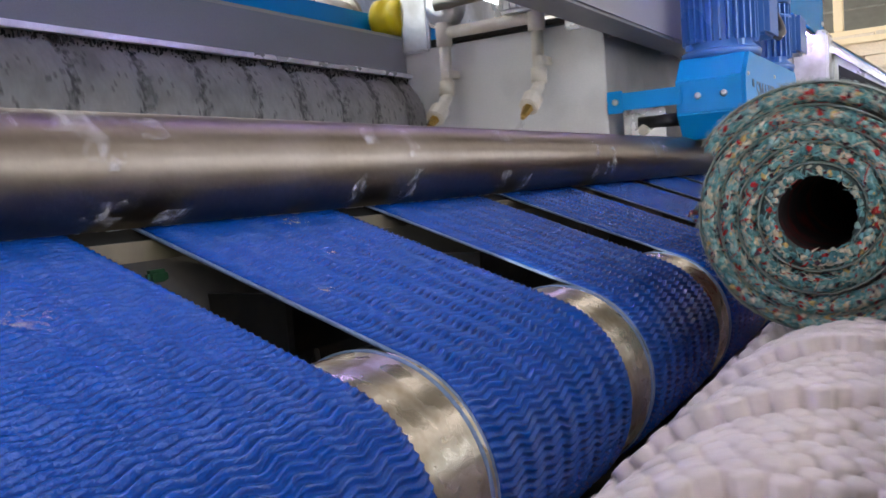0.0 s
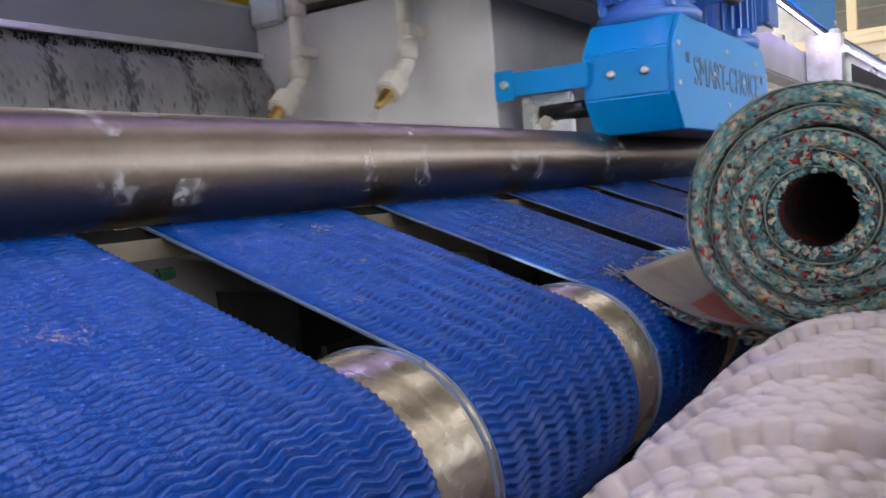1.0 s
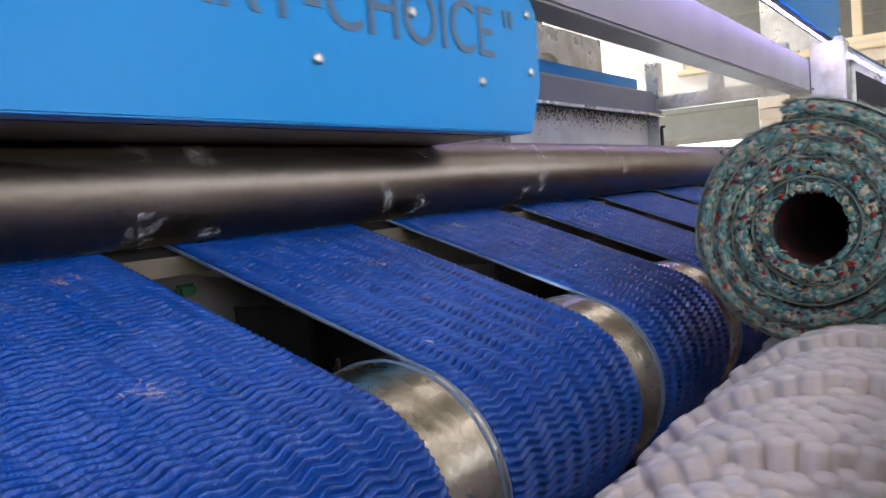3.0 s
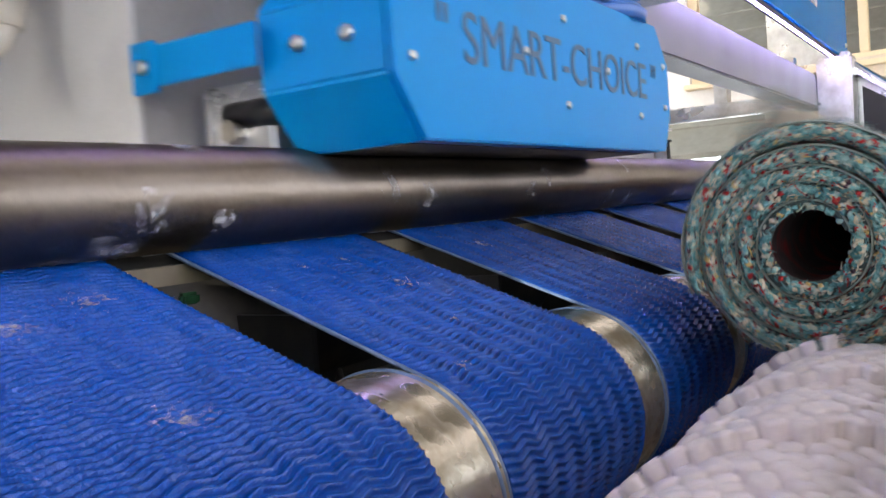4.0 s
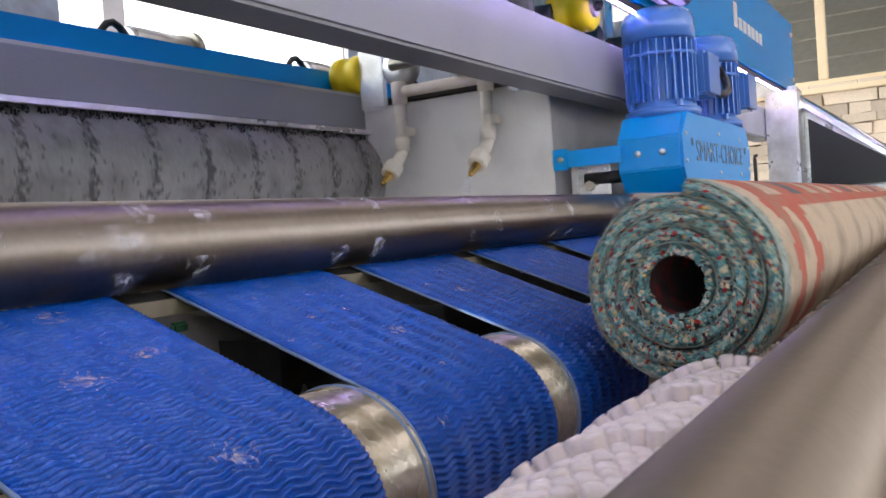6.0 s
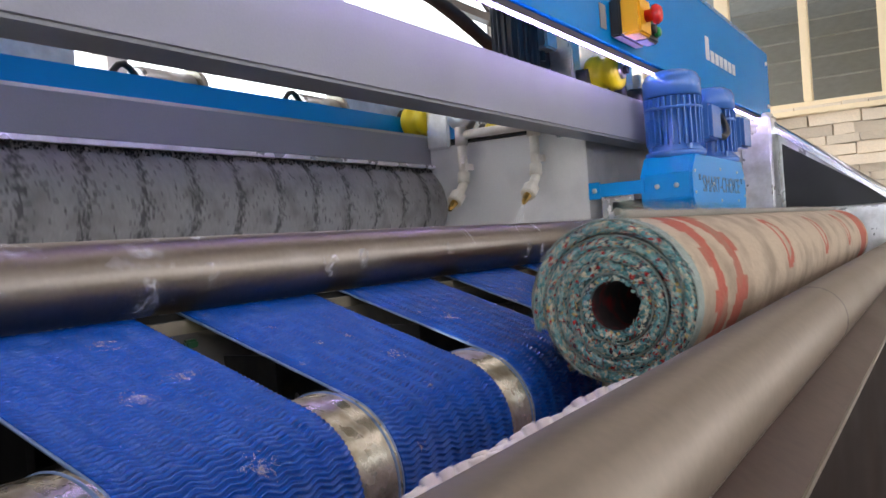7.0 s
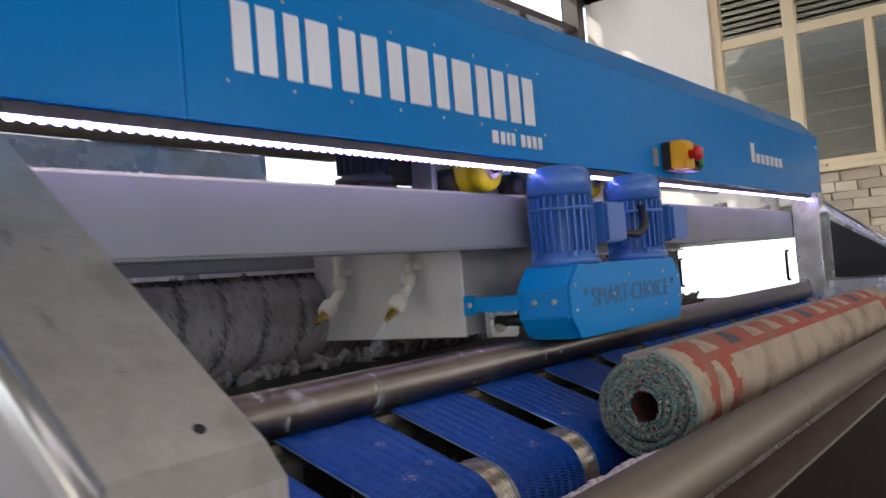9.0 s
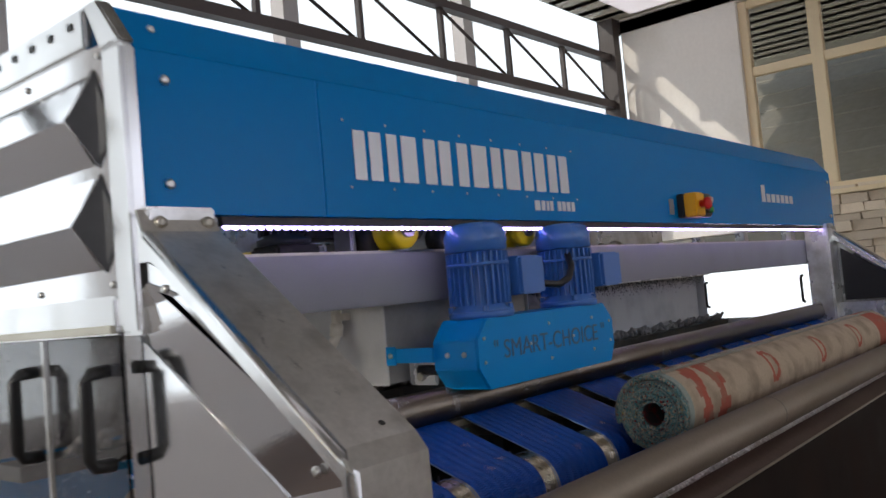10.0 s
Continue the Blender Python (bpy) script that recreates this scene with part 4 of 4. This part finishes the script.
pick[other & (xm > 1.5) & (xm < 1.64)] = 1
pick[(i < 3)] = 3
part_me("woven_back", grid_mesh(P, [CARPET_BACK, CARPET_RED, DARKPAT, CREAM], pick), carpet, "beige and red woven back")
# bore: its shade is put into the near-black pile colour; red patches are yarn
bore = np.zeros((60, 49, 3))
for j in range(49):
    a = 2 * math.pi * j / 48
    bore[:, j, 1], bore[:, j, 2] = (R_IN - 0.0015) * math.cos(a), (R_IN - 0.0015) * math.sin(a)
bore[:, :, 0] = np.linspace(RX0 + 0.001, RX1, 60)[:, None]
part_me("bore", grid_mesh(bore, [INNER]), carpet, "inner pile, bore shade in its near-black colour, red patches")
for xe, sgn in ((RX0, -1), (RX1, 1)):
    # end face: spiral band of pile edge, darkened for crevice shade, and the pale backing line
    nsp = 520
    E1 = np.zeros((nsp, 5, 3))
    L = np.zeros((nsp, 4, 3))
    for k in range(nsp):
        u = TURNS * k / (nsp - 1)
        r, a = spiral(u)
        r0 = r - STEP * 1.02 if u > 0.02 else r - STEP
        r0 = max(r0, R_IN - 0.004)
        for q in range(5):
            rad = r0 + (r - r0) * q / 4
            E1[k, q] = (xe + sgn * (0.0055 * (1 - (q - 2) ** 2 / 4) - 0.002), rad * math.cos(a), rad * math.sin(a))
        for q, (dr, dx) in enumerate(((-0.0014, 0.0), (-0.0009, 0.0038 + 0.0014 * math.sin(k * 0.61) * math.sin(k * 0.23)), (-0.0003, 0.0035 + 0.0014 * math.sin(k * 0.47)), (0.0003, 0.0))):
            L[k, q] = (xe + sgn * dx, (r + dr) * math.cos(a), (r + dr) * math.sin(a))
    part_me("pile_edge", grid_mesh(E1, [FELT]), carpet, "dark teal pile edge, crevice shade in its colour")
    part_me("backing_line", grid_mesh(L, [CREAM]), carpet, "pale backing line")
    rr = random.Random(5)
    verts, faces = [], []
    for k in range(8000 if sgn < 0 else 900):
        u = TURNS * math.sqrt(rr.uniform(0.0, 1.0))
        r, a = spiral(u)
        f = rr.random()
        rad = max(r - STEP * (0.2 + 0.7 * f), R_IN - 0.002)
        dome = 0.0075 * (1 - (2 * f - 1) ** 2) - 0.002
        c = Vector((xe + sgn * (dome + rr.uniform(-0.001, 0.0015)), rad * math.cos(a), rad * math.sin(a)))
        thread = rr.random() < 0.42
        ln = rr.uniform(0.0025, 0.0065) if thread else rr.uniform(0.0016, 0.003)
        w = rr.uniform(0.0003, 0.00065) if thread else rr.uniform(0.0012, 0.0021)
        tang, out = Vector((0, -math.sin(a), math.cos(a))), Vector((0, math.cos(a), math.sin(a)))
        d = tang * rr.uniform(-1, 1) + out * rr.uniform(-1, 1) * (0.7 if thread else 1.0) + Vector((sgn * rr.uniform(0.0, 0.6), 0, 0))
        d.normalize()
        s = d.cross(Vector((0.3, 0.5, 0.8))).normalized()
        t2 = s.cross(d)
        bend = (s * rr.uniform(-1, 1) + t2 * rr.uniform(-1, 1)) * ln * 0.5
        k0 = len(verts)
        for m, wm in ((-1, 0.45), (-0.35, 1.0), (0.35, 1.0), (1, 0.4)):
            p = c + d * ln * m + bend * (1 - m * m)
            for g in range(4):
                verts.append(p + (s * math.cos(g * math.pi / 2) + t2 * math.sin(g * math.pi / 2)) * w * wm)
        for m in range(3):
            for g in range(4):
                faces.append((k0 + 4 * m + g, k0 + 4 * m + (g + 1) % 4, k0 + 4 * m + 4 + (g + 1) % 4, k0 + 4 * m + 4 + g))
        faces.append((k0, k0 + 3, k0 + 2, k0 + 1))
        faces.append((k0 + 12, k0 + 13, k0 + 14, k0 + 15))
    me = bpy.data.meshes.new("pile_yarn")
    me.from_pydata([tuple(v) for v in verts], [], faces)
    me.materials.append(PILE)
    me.polygons.foreach_set("use_smooth", [True] * len(me.polygons))
    tagged(part_me("pile_yarn", me, carpet, "teal, cream and red cut yarn ends"), kind="stuff")
# fuzz round the rim
rr = random.Random(6)
b = bmesh.new()
for k in range(900):
    a = rr.uniform(0, 2 * math.pi)
    x = RX0 + rr.uniform(-0.004, 0.02)
    rad = spiral(TURNS - a / (2 * math.pi))[0] - 0.001
    rod((x, rad * math.cos(a), rad * math.sin(a)), (x - rr.uniform(0.0, 0.004), (rad + 0.0022) * math.cos(a + rr.uniform(-0.04, 0.04)), (rad + 0.0022) * math.sin(a)), 0.0005, 0.0002, 3, b)
tagged(part("fuzz", b, CREAM, carpet), kind="stuff")

# free end of the carpet, hinged where it leaves the roll
FLAP, CURL = 0.172, 6.5
FLAPBACK = material("worn_carpet_end", (0.3, 0.28, 0.23), 0.95, grain=320, vary=0.35, bump=0.6, stain=(0.2, 0.19, 0.16), stain_scale=40)
flap = part("loose_end", bmesh.new(), CREAM, carpet, "frayed loose end, red motif")
ns, nx = 24, 282
F = np.zeros((nx + 1, 2 * ns + 2, 3))
for j in range(2 * ns + 2):
    top = j > ns
    s = (2 * ns + 1 - j if top else j) / ns
    ang = CURL * s * FLAP
    y = math.sin(ang) / CURL
    z = (1 - math.cos(ang)) / CURL
    th = 0.009 * (1 - 0.3 * s) * (1 if top else 0)
    F[:, j, 1] = -z - th * math.cos(ang)
    F[:, j, 2] = y - th * math.sin(ang)
F[:, :, 0] = np.linspace(RX0 + 0.006, RX1, nx + 1)[:, None]
jj = np.arange(2 * ns + 1)[None, :].repeat(nx, 0)
ii = np.arange(nx)[:, None].repeat(2 * ns + 1, 1)
pk = np.zeros((nx, 2 * ns + 1), int)
sv = np.where(jj > ns, 2 * ns - jj, jj)
pk[(jj > ns) & (sv > 4) & (sv < 17) & ((ii % 46) > 1) & ((ii % 46) < 22) & (np.abs((ii % 46) - 9) + np.abs(sv - 10) < 12)] = 1
fm = grid_mesh(F, [FLAPBACK, CARPET_RED], pk)
flap.data = fm
rr = random.Random(8)
b = bmesh.new()
for k in range(200):
    s = rr.random()
    ang = CURL * s * FLAP
    y, z = -(1 - math.cos(ang)) / CURL, math.sin(ang) / CURL
    o = Vector((RX0 + 0.006, y - rr.uniform(0, 0.008), z))
    rod(o, o + Vector((-rr.uniform(0.001, 0.007), rr.uniform(-0.003, 0.003), rr.uniform(-0.004, 0.004))), 0.0009, 0.0004, 4, b)
for k in range(60):
    ang = CURL * FLAP
    o = Vector((RX0 + 0.006 + rr.random() ** 2 * 0.5, -(1 - math.cos(ang)) / CURL - rr.uniform(0, 0.006), math.sin(ang) / CURL))
    rod(o, o + Vector((rr.uniform(-0.012, 0.004), rr.uniform(-0.008, 0.001), rr.uniform(0.002, 0.008))), 0.0007, 0.0003, 4, b)
tagged(part("flap_fringe", b, PILE, flap, "frayed coloured threads"), kind="stuff")

# ---- carriage ----
car = thing("carriage", "travelling spray and brush carriage with blue drive motors", "carriage")
part("end_plate", box(0.0, 0.004, 0.27, 0.70, 0.978, 1.176, 0.0015), PLATE, car, "matt grey end plate")
part("front_sheet", box(0.006, 0.5, 0.278, 0.284, 0.98, 1.18), material("dull_front_sheet", (0.5, 0.48, 0.45), 0.5, 0.2, grain=200, vary=0.1, stain=(0.2, 0.19, 0.17), stain_scale=6), car)
part("back_sheet", box(0.006, 0.5, 0.692, 0.698, 0.98, 1.18), PLATE, car)
part("far_plate", box(0.5, 0.504, 0.27, 0.70, 0.978, 1.176), PLATE, car)
part("top_frame", box(0.0, 0.5, 0.26, 0.70, 1.18, 1.19), DARK, car)
part("axle_plate", box(-0.012, 0.0, 0.60, 0.66, 1.17, 1.30, 0.004), GALV, car)
part("bearing", lathe([(-0.03, 0.012), (-0.03, 0.03), (-0.022, 0.036), (0.0, 0.036)], "X", 24), GALV, car).location = (0.0, 0.56, 1.24)
part("cross_shaft", rod((-0.045, 0.56, 1.24), (-0.045, 0.40, 1.245), 0.011), STEEL, car)
part("gear_block", box(-0.06, 0.03, 0.36, 0.43, 1.20, 1.27, 0.006), GALV, car)
for k in range(5):
    part("rib", box(-0.064, -0.06, 0.368 + 0.013 * k, 0.374 + 0.013 * k, 1.205, 1.265), GALV, car)
# spray pipes
PZ = 1.192
part("header_pipe", sweep([(-0.028, 0.557, PZ), (-0.028, 0.50, PZ), (-0.028, 0.42, PZ), (-0.028, 0.376, PZ)], 0.0105, 14), PVC, car)
for yk in (0.557, 0.376):
    n = part("spray_pipe", sweep([(-0.028, yk, PZ + 0.014), (-0.028, yk, 1.10), (-0.029, yk, 1.088), (-0.036, yk, 1.075), (-0.058, yk, 1.055), (-0.070, yk, 1.046)], 0.0105, 16), PVC, car)
    part("tee", rod((-0.028, yk, PZ - 0.024), (-0.028, yk, PZ + 0.018), 0.0145), PVC, n)
    part("clip", box(-0.041, 0.0, yk - 0.012, yk - 0.002, 1.112, 1.126, 0.001), PVC, n)
    part("elbow", rod((-0.028, yk, 1.106), (-0.032, yk, 1.082), 0.0135), PVC, n)
    part("union_nut", rod((-0.058, yk, 1.056), (-0.080, yk, 1.038), 0.0175, 0.0165, 10, bevel=0.002, smooth=False), PVC, n)
    tip = part("nozzle", rod((-0.078, yk, 1.039), (-0.099, yk, 1.024), 0.0095, 0.006, 6, smooth=False), BRASS, n, "brass spray nozzle")
    part("nozzle_tip", rod((-0.097, yk, 1.026), (-0.104, yk, 1.020), 0.0045, 0.0035, 10), BRASS, tip)
SPRAY = bpy.data.materials.new("fine_spray")
SPRAY.use_nodes = True
sb = SPRAY.node_tree.nodes["Principled BSDF"]
sb.inputs["Base Color"].default_value, sb.inputs["Alpha"].default_value, sb.inputs["Roughness"].default_value = (0.85, 0.87, 0.9, 1), 0.09, 0.6
part("water_spray", rod((-0.104, 0.376, 1.019), (-0.145, 0.376, 0.965), 0.003, 0.014, 14, caps=False), SPRAY, car, "fine white water spray")
# blue arm between body and drive box
part("bracket_arm", box(-0.004, 0.0, 0.148, 0.262, 1.022, 1.05, 0.001), BOX_BLUE, car, "blue flat-bar arm")
part("arm_tab", box(-0.006, -0.002, 0.242, 0.268, 1.018, 1.054, 0.001), BOX_BLUE, car)
screw(car, (-0.008, 0.254, 1.036), 0.0055, "X")
part("steel_bracket", box(0.05, 0.058, 0.19, 0.262, 0.972, 1.026, 0.003), GALV, car)
part("drive_shaft", rod((0.054, 0.16, 1.002), (0.054, 0.235, 1.002), 0.011), BLACK, car)
part("nut", rod((0.04, 0.225, 0.99), (0.07, 0.225, 0.99), 0.009, seg=6, smooth=False), STEEL, car)
# drive box: octagonal cover
oct_ = [(0.011, 1.006), (0.011, 1.058), (0.045, 1.096), (0.478, 1.096), (0.512, 1.058), (0.512, 1.004), (0.492, 0.966), (0.04, 0.966)]
dbx = part("drive_box", prism(oct_, 0.056, 0.16, bevel=0.002), BOX_BLUE, car, "sky-blue octagonal drive cover")
part("front_cover", prism(oct_, 0.052, 0.0555, bevel=0.001), BOX_BLUE, dbx)
for y, z in ((0.085, 1.033), (0.125, 1.033)):
    screw(dbx, (0.010, y, z), 0.0055, "X")
for x, z in ((0.03, 1.06), (0.03, 1.016), (0.25, 1.07), (0.25, 1.0), (0.18, 1.036), (0.34, 1.036), (0.42, 1.068), (0.42, 1.0), (0.495, 1.055), (0.495, 1.012)):
    screw(dbx, (x, 0.0515, z), 0.0035)
cu = bpy.data.curves.new("writing", "FONT")
cu.body, cu.size, cu.extrude, cu.align_x = '" SMART-CHOICE "', 0.05, 0.0004, "CENTER"
tmp = new("writing", cu)
me = bpy.data.meshes.new_from_object(tmp.evaluated_get(bpy.context.evaluated_depsgraph_get()))
bpy.data.objects.remove(tmp)
wide = max(v.co.x for v in me.vertices) - min(v.co.x for v in me.vertices)
me.transform(Matrix.Translation((0.265, 0.0516, 1.018)) @ Matrix.Rotation(radians(90), 4, "X") @ Matrix.Diagonal((0.41 / wide, 1, 1, 1)))
me.materials.clear()
me.materials.append(CUT)
part_me("writing", me, dbx, "dark cut-out capital letters")
part("belt_brush_guard", box(0.05, 0.48, 0.07, 0.15, 0.9655, 0.9665), BLACK, dbx)


def motor(dx):
    m = part("drive_motor", lathe([(0.0, 0.046), (0.01, 0.058), (0.014, 0.058), (0.02, 0.05), (0.13, 0.05), (0.132, 0.046)], "Z", 40), MOTOR_BLUE, car, "blue finned electric motor")
    m.location = (dx, 0.108, 1.097)
    part("flange", lathe([(-0.002, 0.062), (0.008, 0.064), (0.012, 0.06)], "Z", 32), MOTOR_BLUE, m)
    part("cowl", lathe([(0.126, 0.056), (0.128, 0.0605), (0.160, 0.0605), (0.174, 0.054), (0.181, 0.04), (0.183, 0.02), (0.1832, 0.001)], "Z", 40), MOTOR_BLUE, m, "smooth fan cowl")
    for k in range(28):
        a = 2 * math.pi * k / 28
        if abs((math.degrees(a) - 340 + 180) % 360 - 180) < 28:
            continue
        f = box(0.047, 0.0605, -0.0012, 0.0012, 0.024, 0.124)
        f.transform(Matrix.Rotation(a, 4, "Z"))
        part("fin", f, MOTOR_BLUE, m)
    for z in (0.098,):
        part("lug", lathe([(z, 0.055), (z + 0.001, 0.061), (z + 0.006, 0.061), (z + 0.007, 0.055)], "Z", 14), MOTOR_BLUE, m)
    for k in range(4):
        a = math.pi / 4 + math.pi / 2 * k
        part("bolt", rod((0.058 * math.cos(a), 0.058 * math.sin(a), 0.012), (0.058 * math.cos(a), 0.058 * math.sin(a), 0.022), 0.006, seg=6, smooth=False), MOTOR_BLUE, m)
    tb = part("terminal_box", box(0.045, 0.128, -0.066, 0.014, 0.036, 0.112, 0.005), MOTOR_BLUE, m, "blue terminal box")
    part("lid", box(0.048, 0.125, -0.07, -0.0662, 0.039, 0.109, 0.001), MOTOR_BLUE, tb)
    part("gland", rod((0.121, -0.03, 0.06), (0.142, -0.03, 0.056), 0.010, seg=10, smooth=False), BLACK, tb)
    return m


motor(0.104)
motor(0.425)
part("motor_cable", sweep([(0.24, 0.08, 1.155), (0.268, 0.06, 1.15), (0.30, 0.05, 1.146), (0.34, 0.05, 1.158), (0.372, 0.06, 1.182), (0.385, 0.075, 1.21)], 0.0075, 10), BLACK, car, "thick black cable")


def wheel(x, y, z, ax):
    w = part("wheel", lathe([(-0.034, 0.018), (-0.034, 0.034), (-0.028, 0.038), (-0.012, 0.038), (-0.008, 0.031), (0.008, 0.031), (0.012, 0.038), (0.028, 0.038), (0.034, 0.034), (0.034, 0.018)], ax, 36), YELLOW, car, "yellow grooved wheel")
    w.location = (x, y, z)
    c, d = (Vector((0, -0.04, 0)), Vector((0, 0.04, 0)))
    part("hub", rod(c, d, 0.017), STEEL, w)
    part("axle", rod(c * 1.25, d * 1.25, 0.008), DARK, w)
    return w


for dx in (-0.015, 0.39):
    wheel(dx, 0.21, 1.277, "Y")
for dx in (0.012, 0.43):
    wheel(dx, 0.69, 1.246, "Y")
for dx in (-0.09, 0.03, 0.34, 0.46):
    part("hanger", box(dx, dx + 0.014, 0.25, 0.30, 1.15, 1.33, 0.003), GALV, car)
part("head_beam", box(-0.16, 0.5, 0.30, 0.36, 1.27, 1.33, 0.004), DARK, car)
for dx in (-0.07, 0.14, 0.27):
    part("upper_bracket", box(dx, dx + 0.05, 0.26, 0.32, 1.235, 1.40, 0.004), GALV, car)
    part("roller_end", lathe([(-0.02, 0.012), (-0.018, 0.024), (0.012, 0.026), (0.014, 0.014)], "Y", 20), DARK, car).location = (dx + 0.02, 0.25, 1.262)
MOTOR_GREY = material("dark_grey_motor_paint", (0.07, 0.075, 0.085), 0.4, grain=200, vary=0.2)
um = part("travel_motor", lathe([(0.0, 0.05), (0.012, 0.05), (0.016, 0.038), (0.15, 0.038), (0.154, 0.043), (0.19, 0.043), (0.198, 0.034), (0.2, 0.01)], "Z", 32), MOTOR_GREY, car, "dark grey finned travel motor")
um.location = (-0.185, 0.33, 1.262)
for k in range(20):
    f = box(0.036, 0.046, -0.0012, 0.0012, 0.02, 0.148)
    f.transform(Matrix.Rotation(2 * math.pi * k / 20, 4, "Z"))
    part("fin", f, MOTOR_GREY, um)
tb = part("terminal_box", box(0.03, 0.085, -0.055, 0.0, 0.06, 0.12, 0.004), GALV, um, "grey terminal box")
part("gland", rod((0.058, -0.028, 0.06), (0.058, -0.028, 0.04), 0.009, seg=8, smooth=False), BLACK, tb)
part("gear_housing", box(-0.235, -0.13, 0.29, 0.37, 1.24, 1.262, 0.006), DARK, car)
part("energy_chain", sweep([(-0.5 + 0.06 * k, 0.45, 1.46 - 0.006 * k - 0.0008 * k * k) for k in range(9)], 0.016, 6), material("brown_chain", (0.12, 0.05, 0.03), 0.5, grain=60, vary=0.4), car, "brown cable chain")


def motions():
    # carriage: to and fro along the guide beam
    rows = [(0, 1.033), (0.5, 0.824), (1, 0.615), (1.5, 0.403), (2, 0.19), (2.5, -0.025), (2.95, -0.215), (3.2, -0.268), (3.5, -0.152), (4, 0.067), (4.5, 0.286), (5, 0.5), (5.5, 0.712), (6, 0.925), (6.5, 1.135), (6.75, 1.222), (6.95, 1.222), (7.2, 1.136), (7.5, 1.007), (8, 0.79), (8.5, 0.572), (9, 0.354), (9.5, 0.137), (10, -0.081)]
    walk(car, [(t, pose(x, 0, 0)) for t, x in rows])
    # carpet roll: turns on the brush, and drifts a little
    centre = ((0, -0.146, 0.887), (1, -0.142, 0.887), (2, -0.139, 0.884), (3.5, -0.141, 0.886), (4, -0.136, 0.882), (4.5, -0.134, 0.881), (5.5, -0.124, 0.879), (6.8, -0.124, 0.884), (7.5, -0.113, 0.878), (8.3, -0.117, 0.877), (10, -0.115, 0.876))
    tt = [0.1 * k for k in range(101)]
    spin = lambda t: float(np.interp(t, [0, 0.82, 4.0, 4.2, 7.0, 7.25, 10], [35, -55, -382, -416, -736, -778, -1094]))
    cy = np.interp(tt, [c[0] for c in centre], [c[1] for c in centre])
    cz = np.interp(tt, [c[0] for c in centre], [c[2] for c in centre])
    walk(carpet, [(t, pose(0, y, z, spin(t))) for t, y, z in zip(tt, cy, cz)][::5])
    # its loose end falls open on the belts and is drawn under again
    rows = []
    for t in tt:
        a = (spin(t) + 180) % 360 - 180
        fold = float(np.interp(a, [-180, -160, -139, -117, -96, -74, -53, -42, -30, -19, -8, 180], [51, 44, 24, 7, 8, -2, -15, -27, 20, 38, 51, 51]))
        out = RR - 0.004 + 0.004 * min(max((fold - 30) / 18, 0), 1)
        rows.append((t, pose(0, out * math.cos(radians(-35)), out * math.sin(radians(-35)), fold - 35)))
    walk(flap, rows)
    # brushes
    walk(brush, [(0.2 * k, pose(0, BRUSH_Y, BRUSH_Z, 20.0 * k)) for k in range(51)])
    # the press roller is turned by the belts
    walk(press, [(0.5 * k, pose(0, PIPE_Y, PIPE_Z, -16.0 * k)) for k in range(21)])
    walk(back, [(0.2 * k, pose(0, 0.735, 1.035, 47.0 * k)) for k in range(51)])
    # foam travels with the belts
    for f, x, y in flecks:
        rows = []
        s0 = (y - TAN_Y) / math.cos(SLOPE)
        for k in range(21):
            s = s0 - 0.0189 * 0.5 * k
            yy, zz = belt_point(s, 0.0008)
            rows.append((0.5 * k, pose(x, yy, zz, math.degrees(SLOPE + max(0.0, -s / BELT_R)))))
        walk(f, rows)


motions()
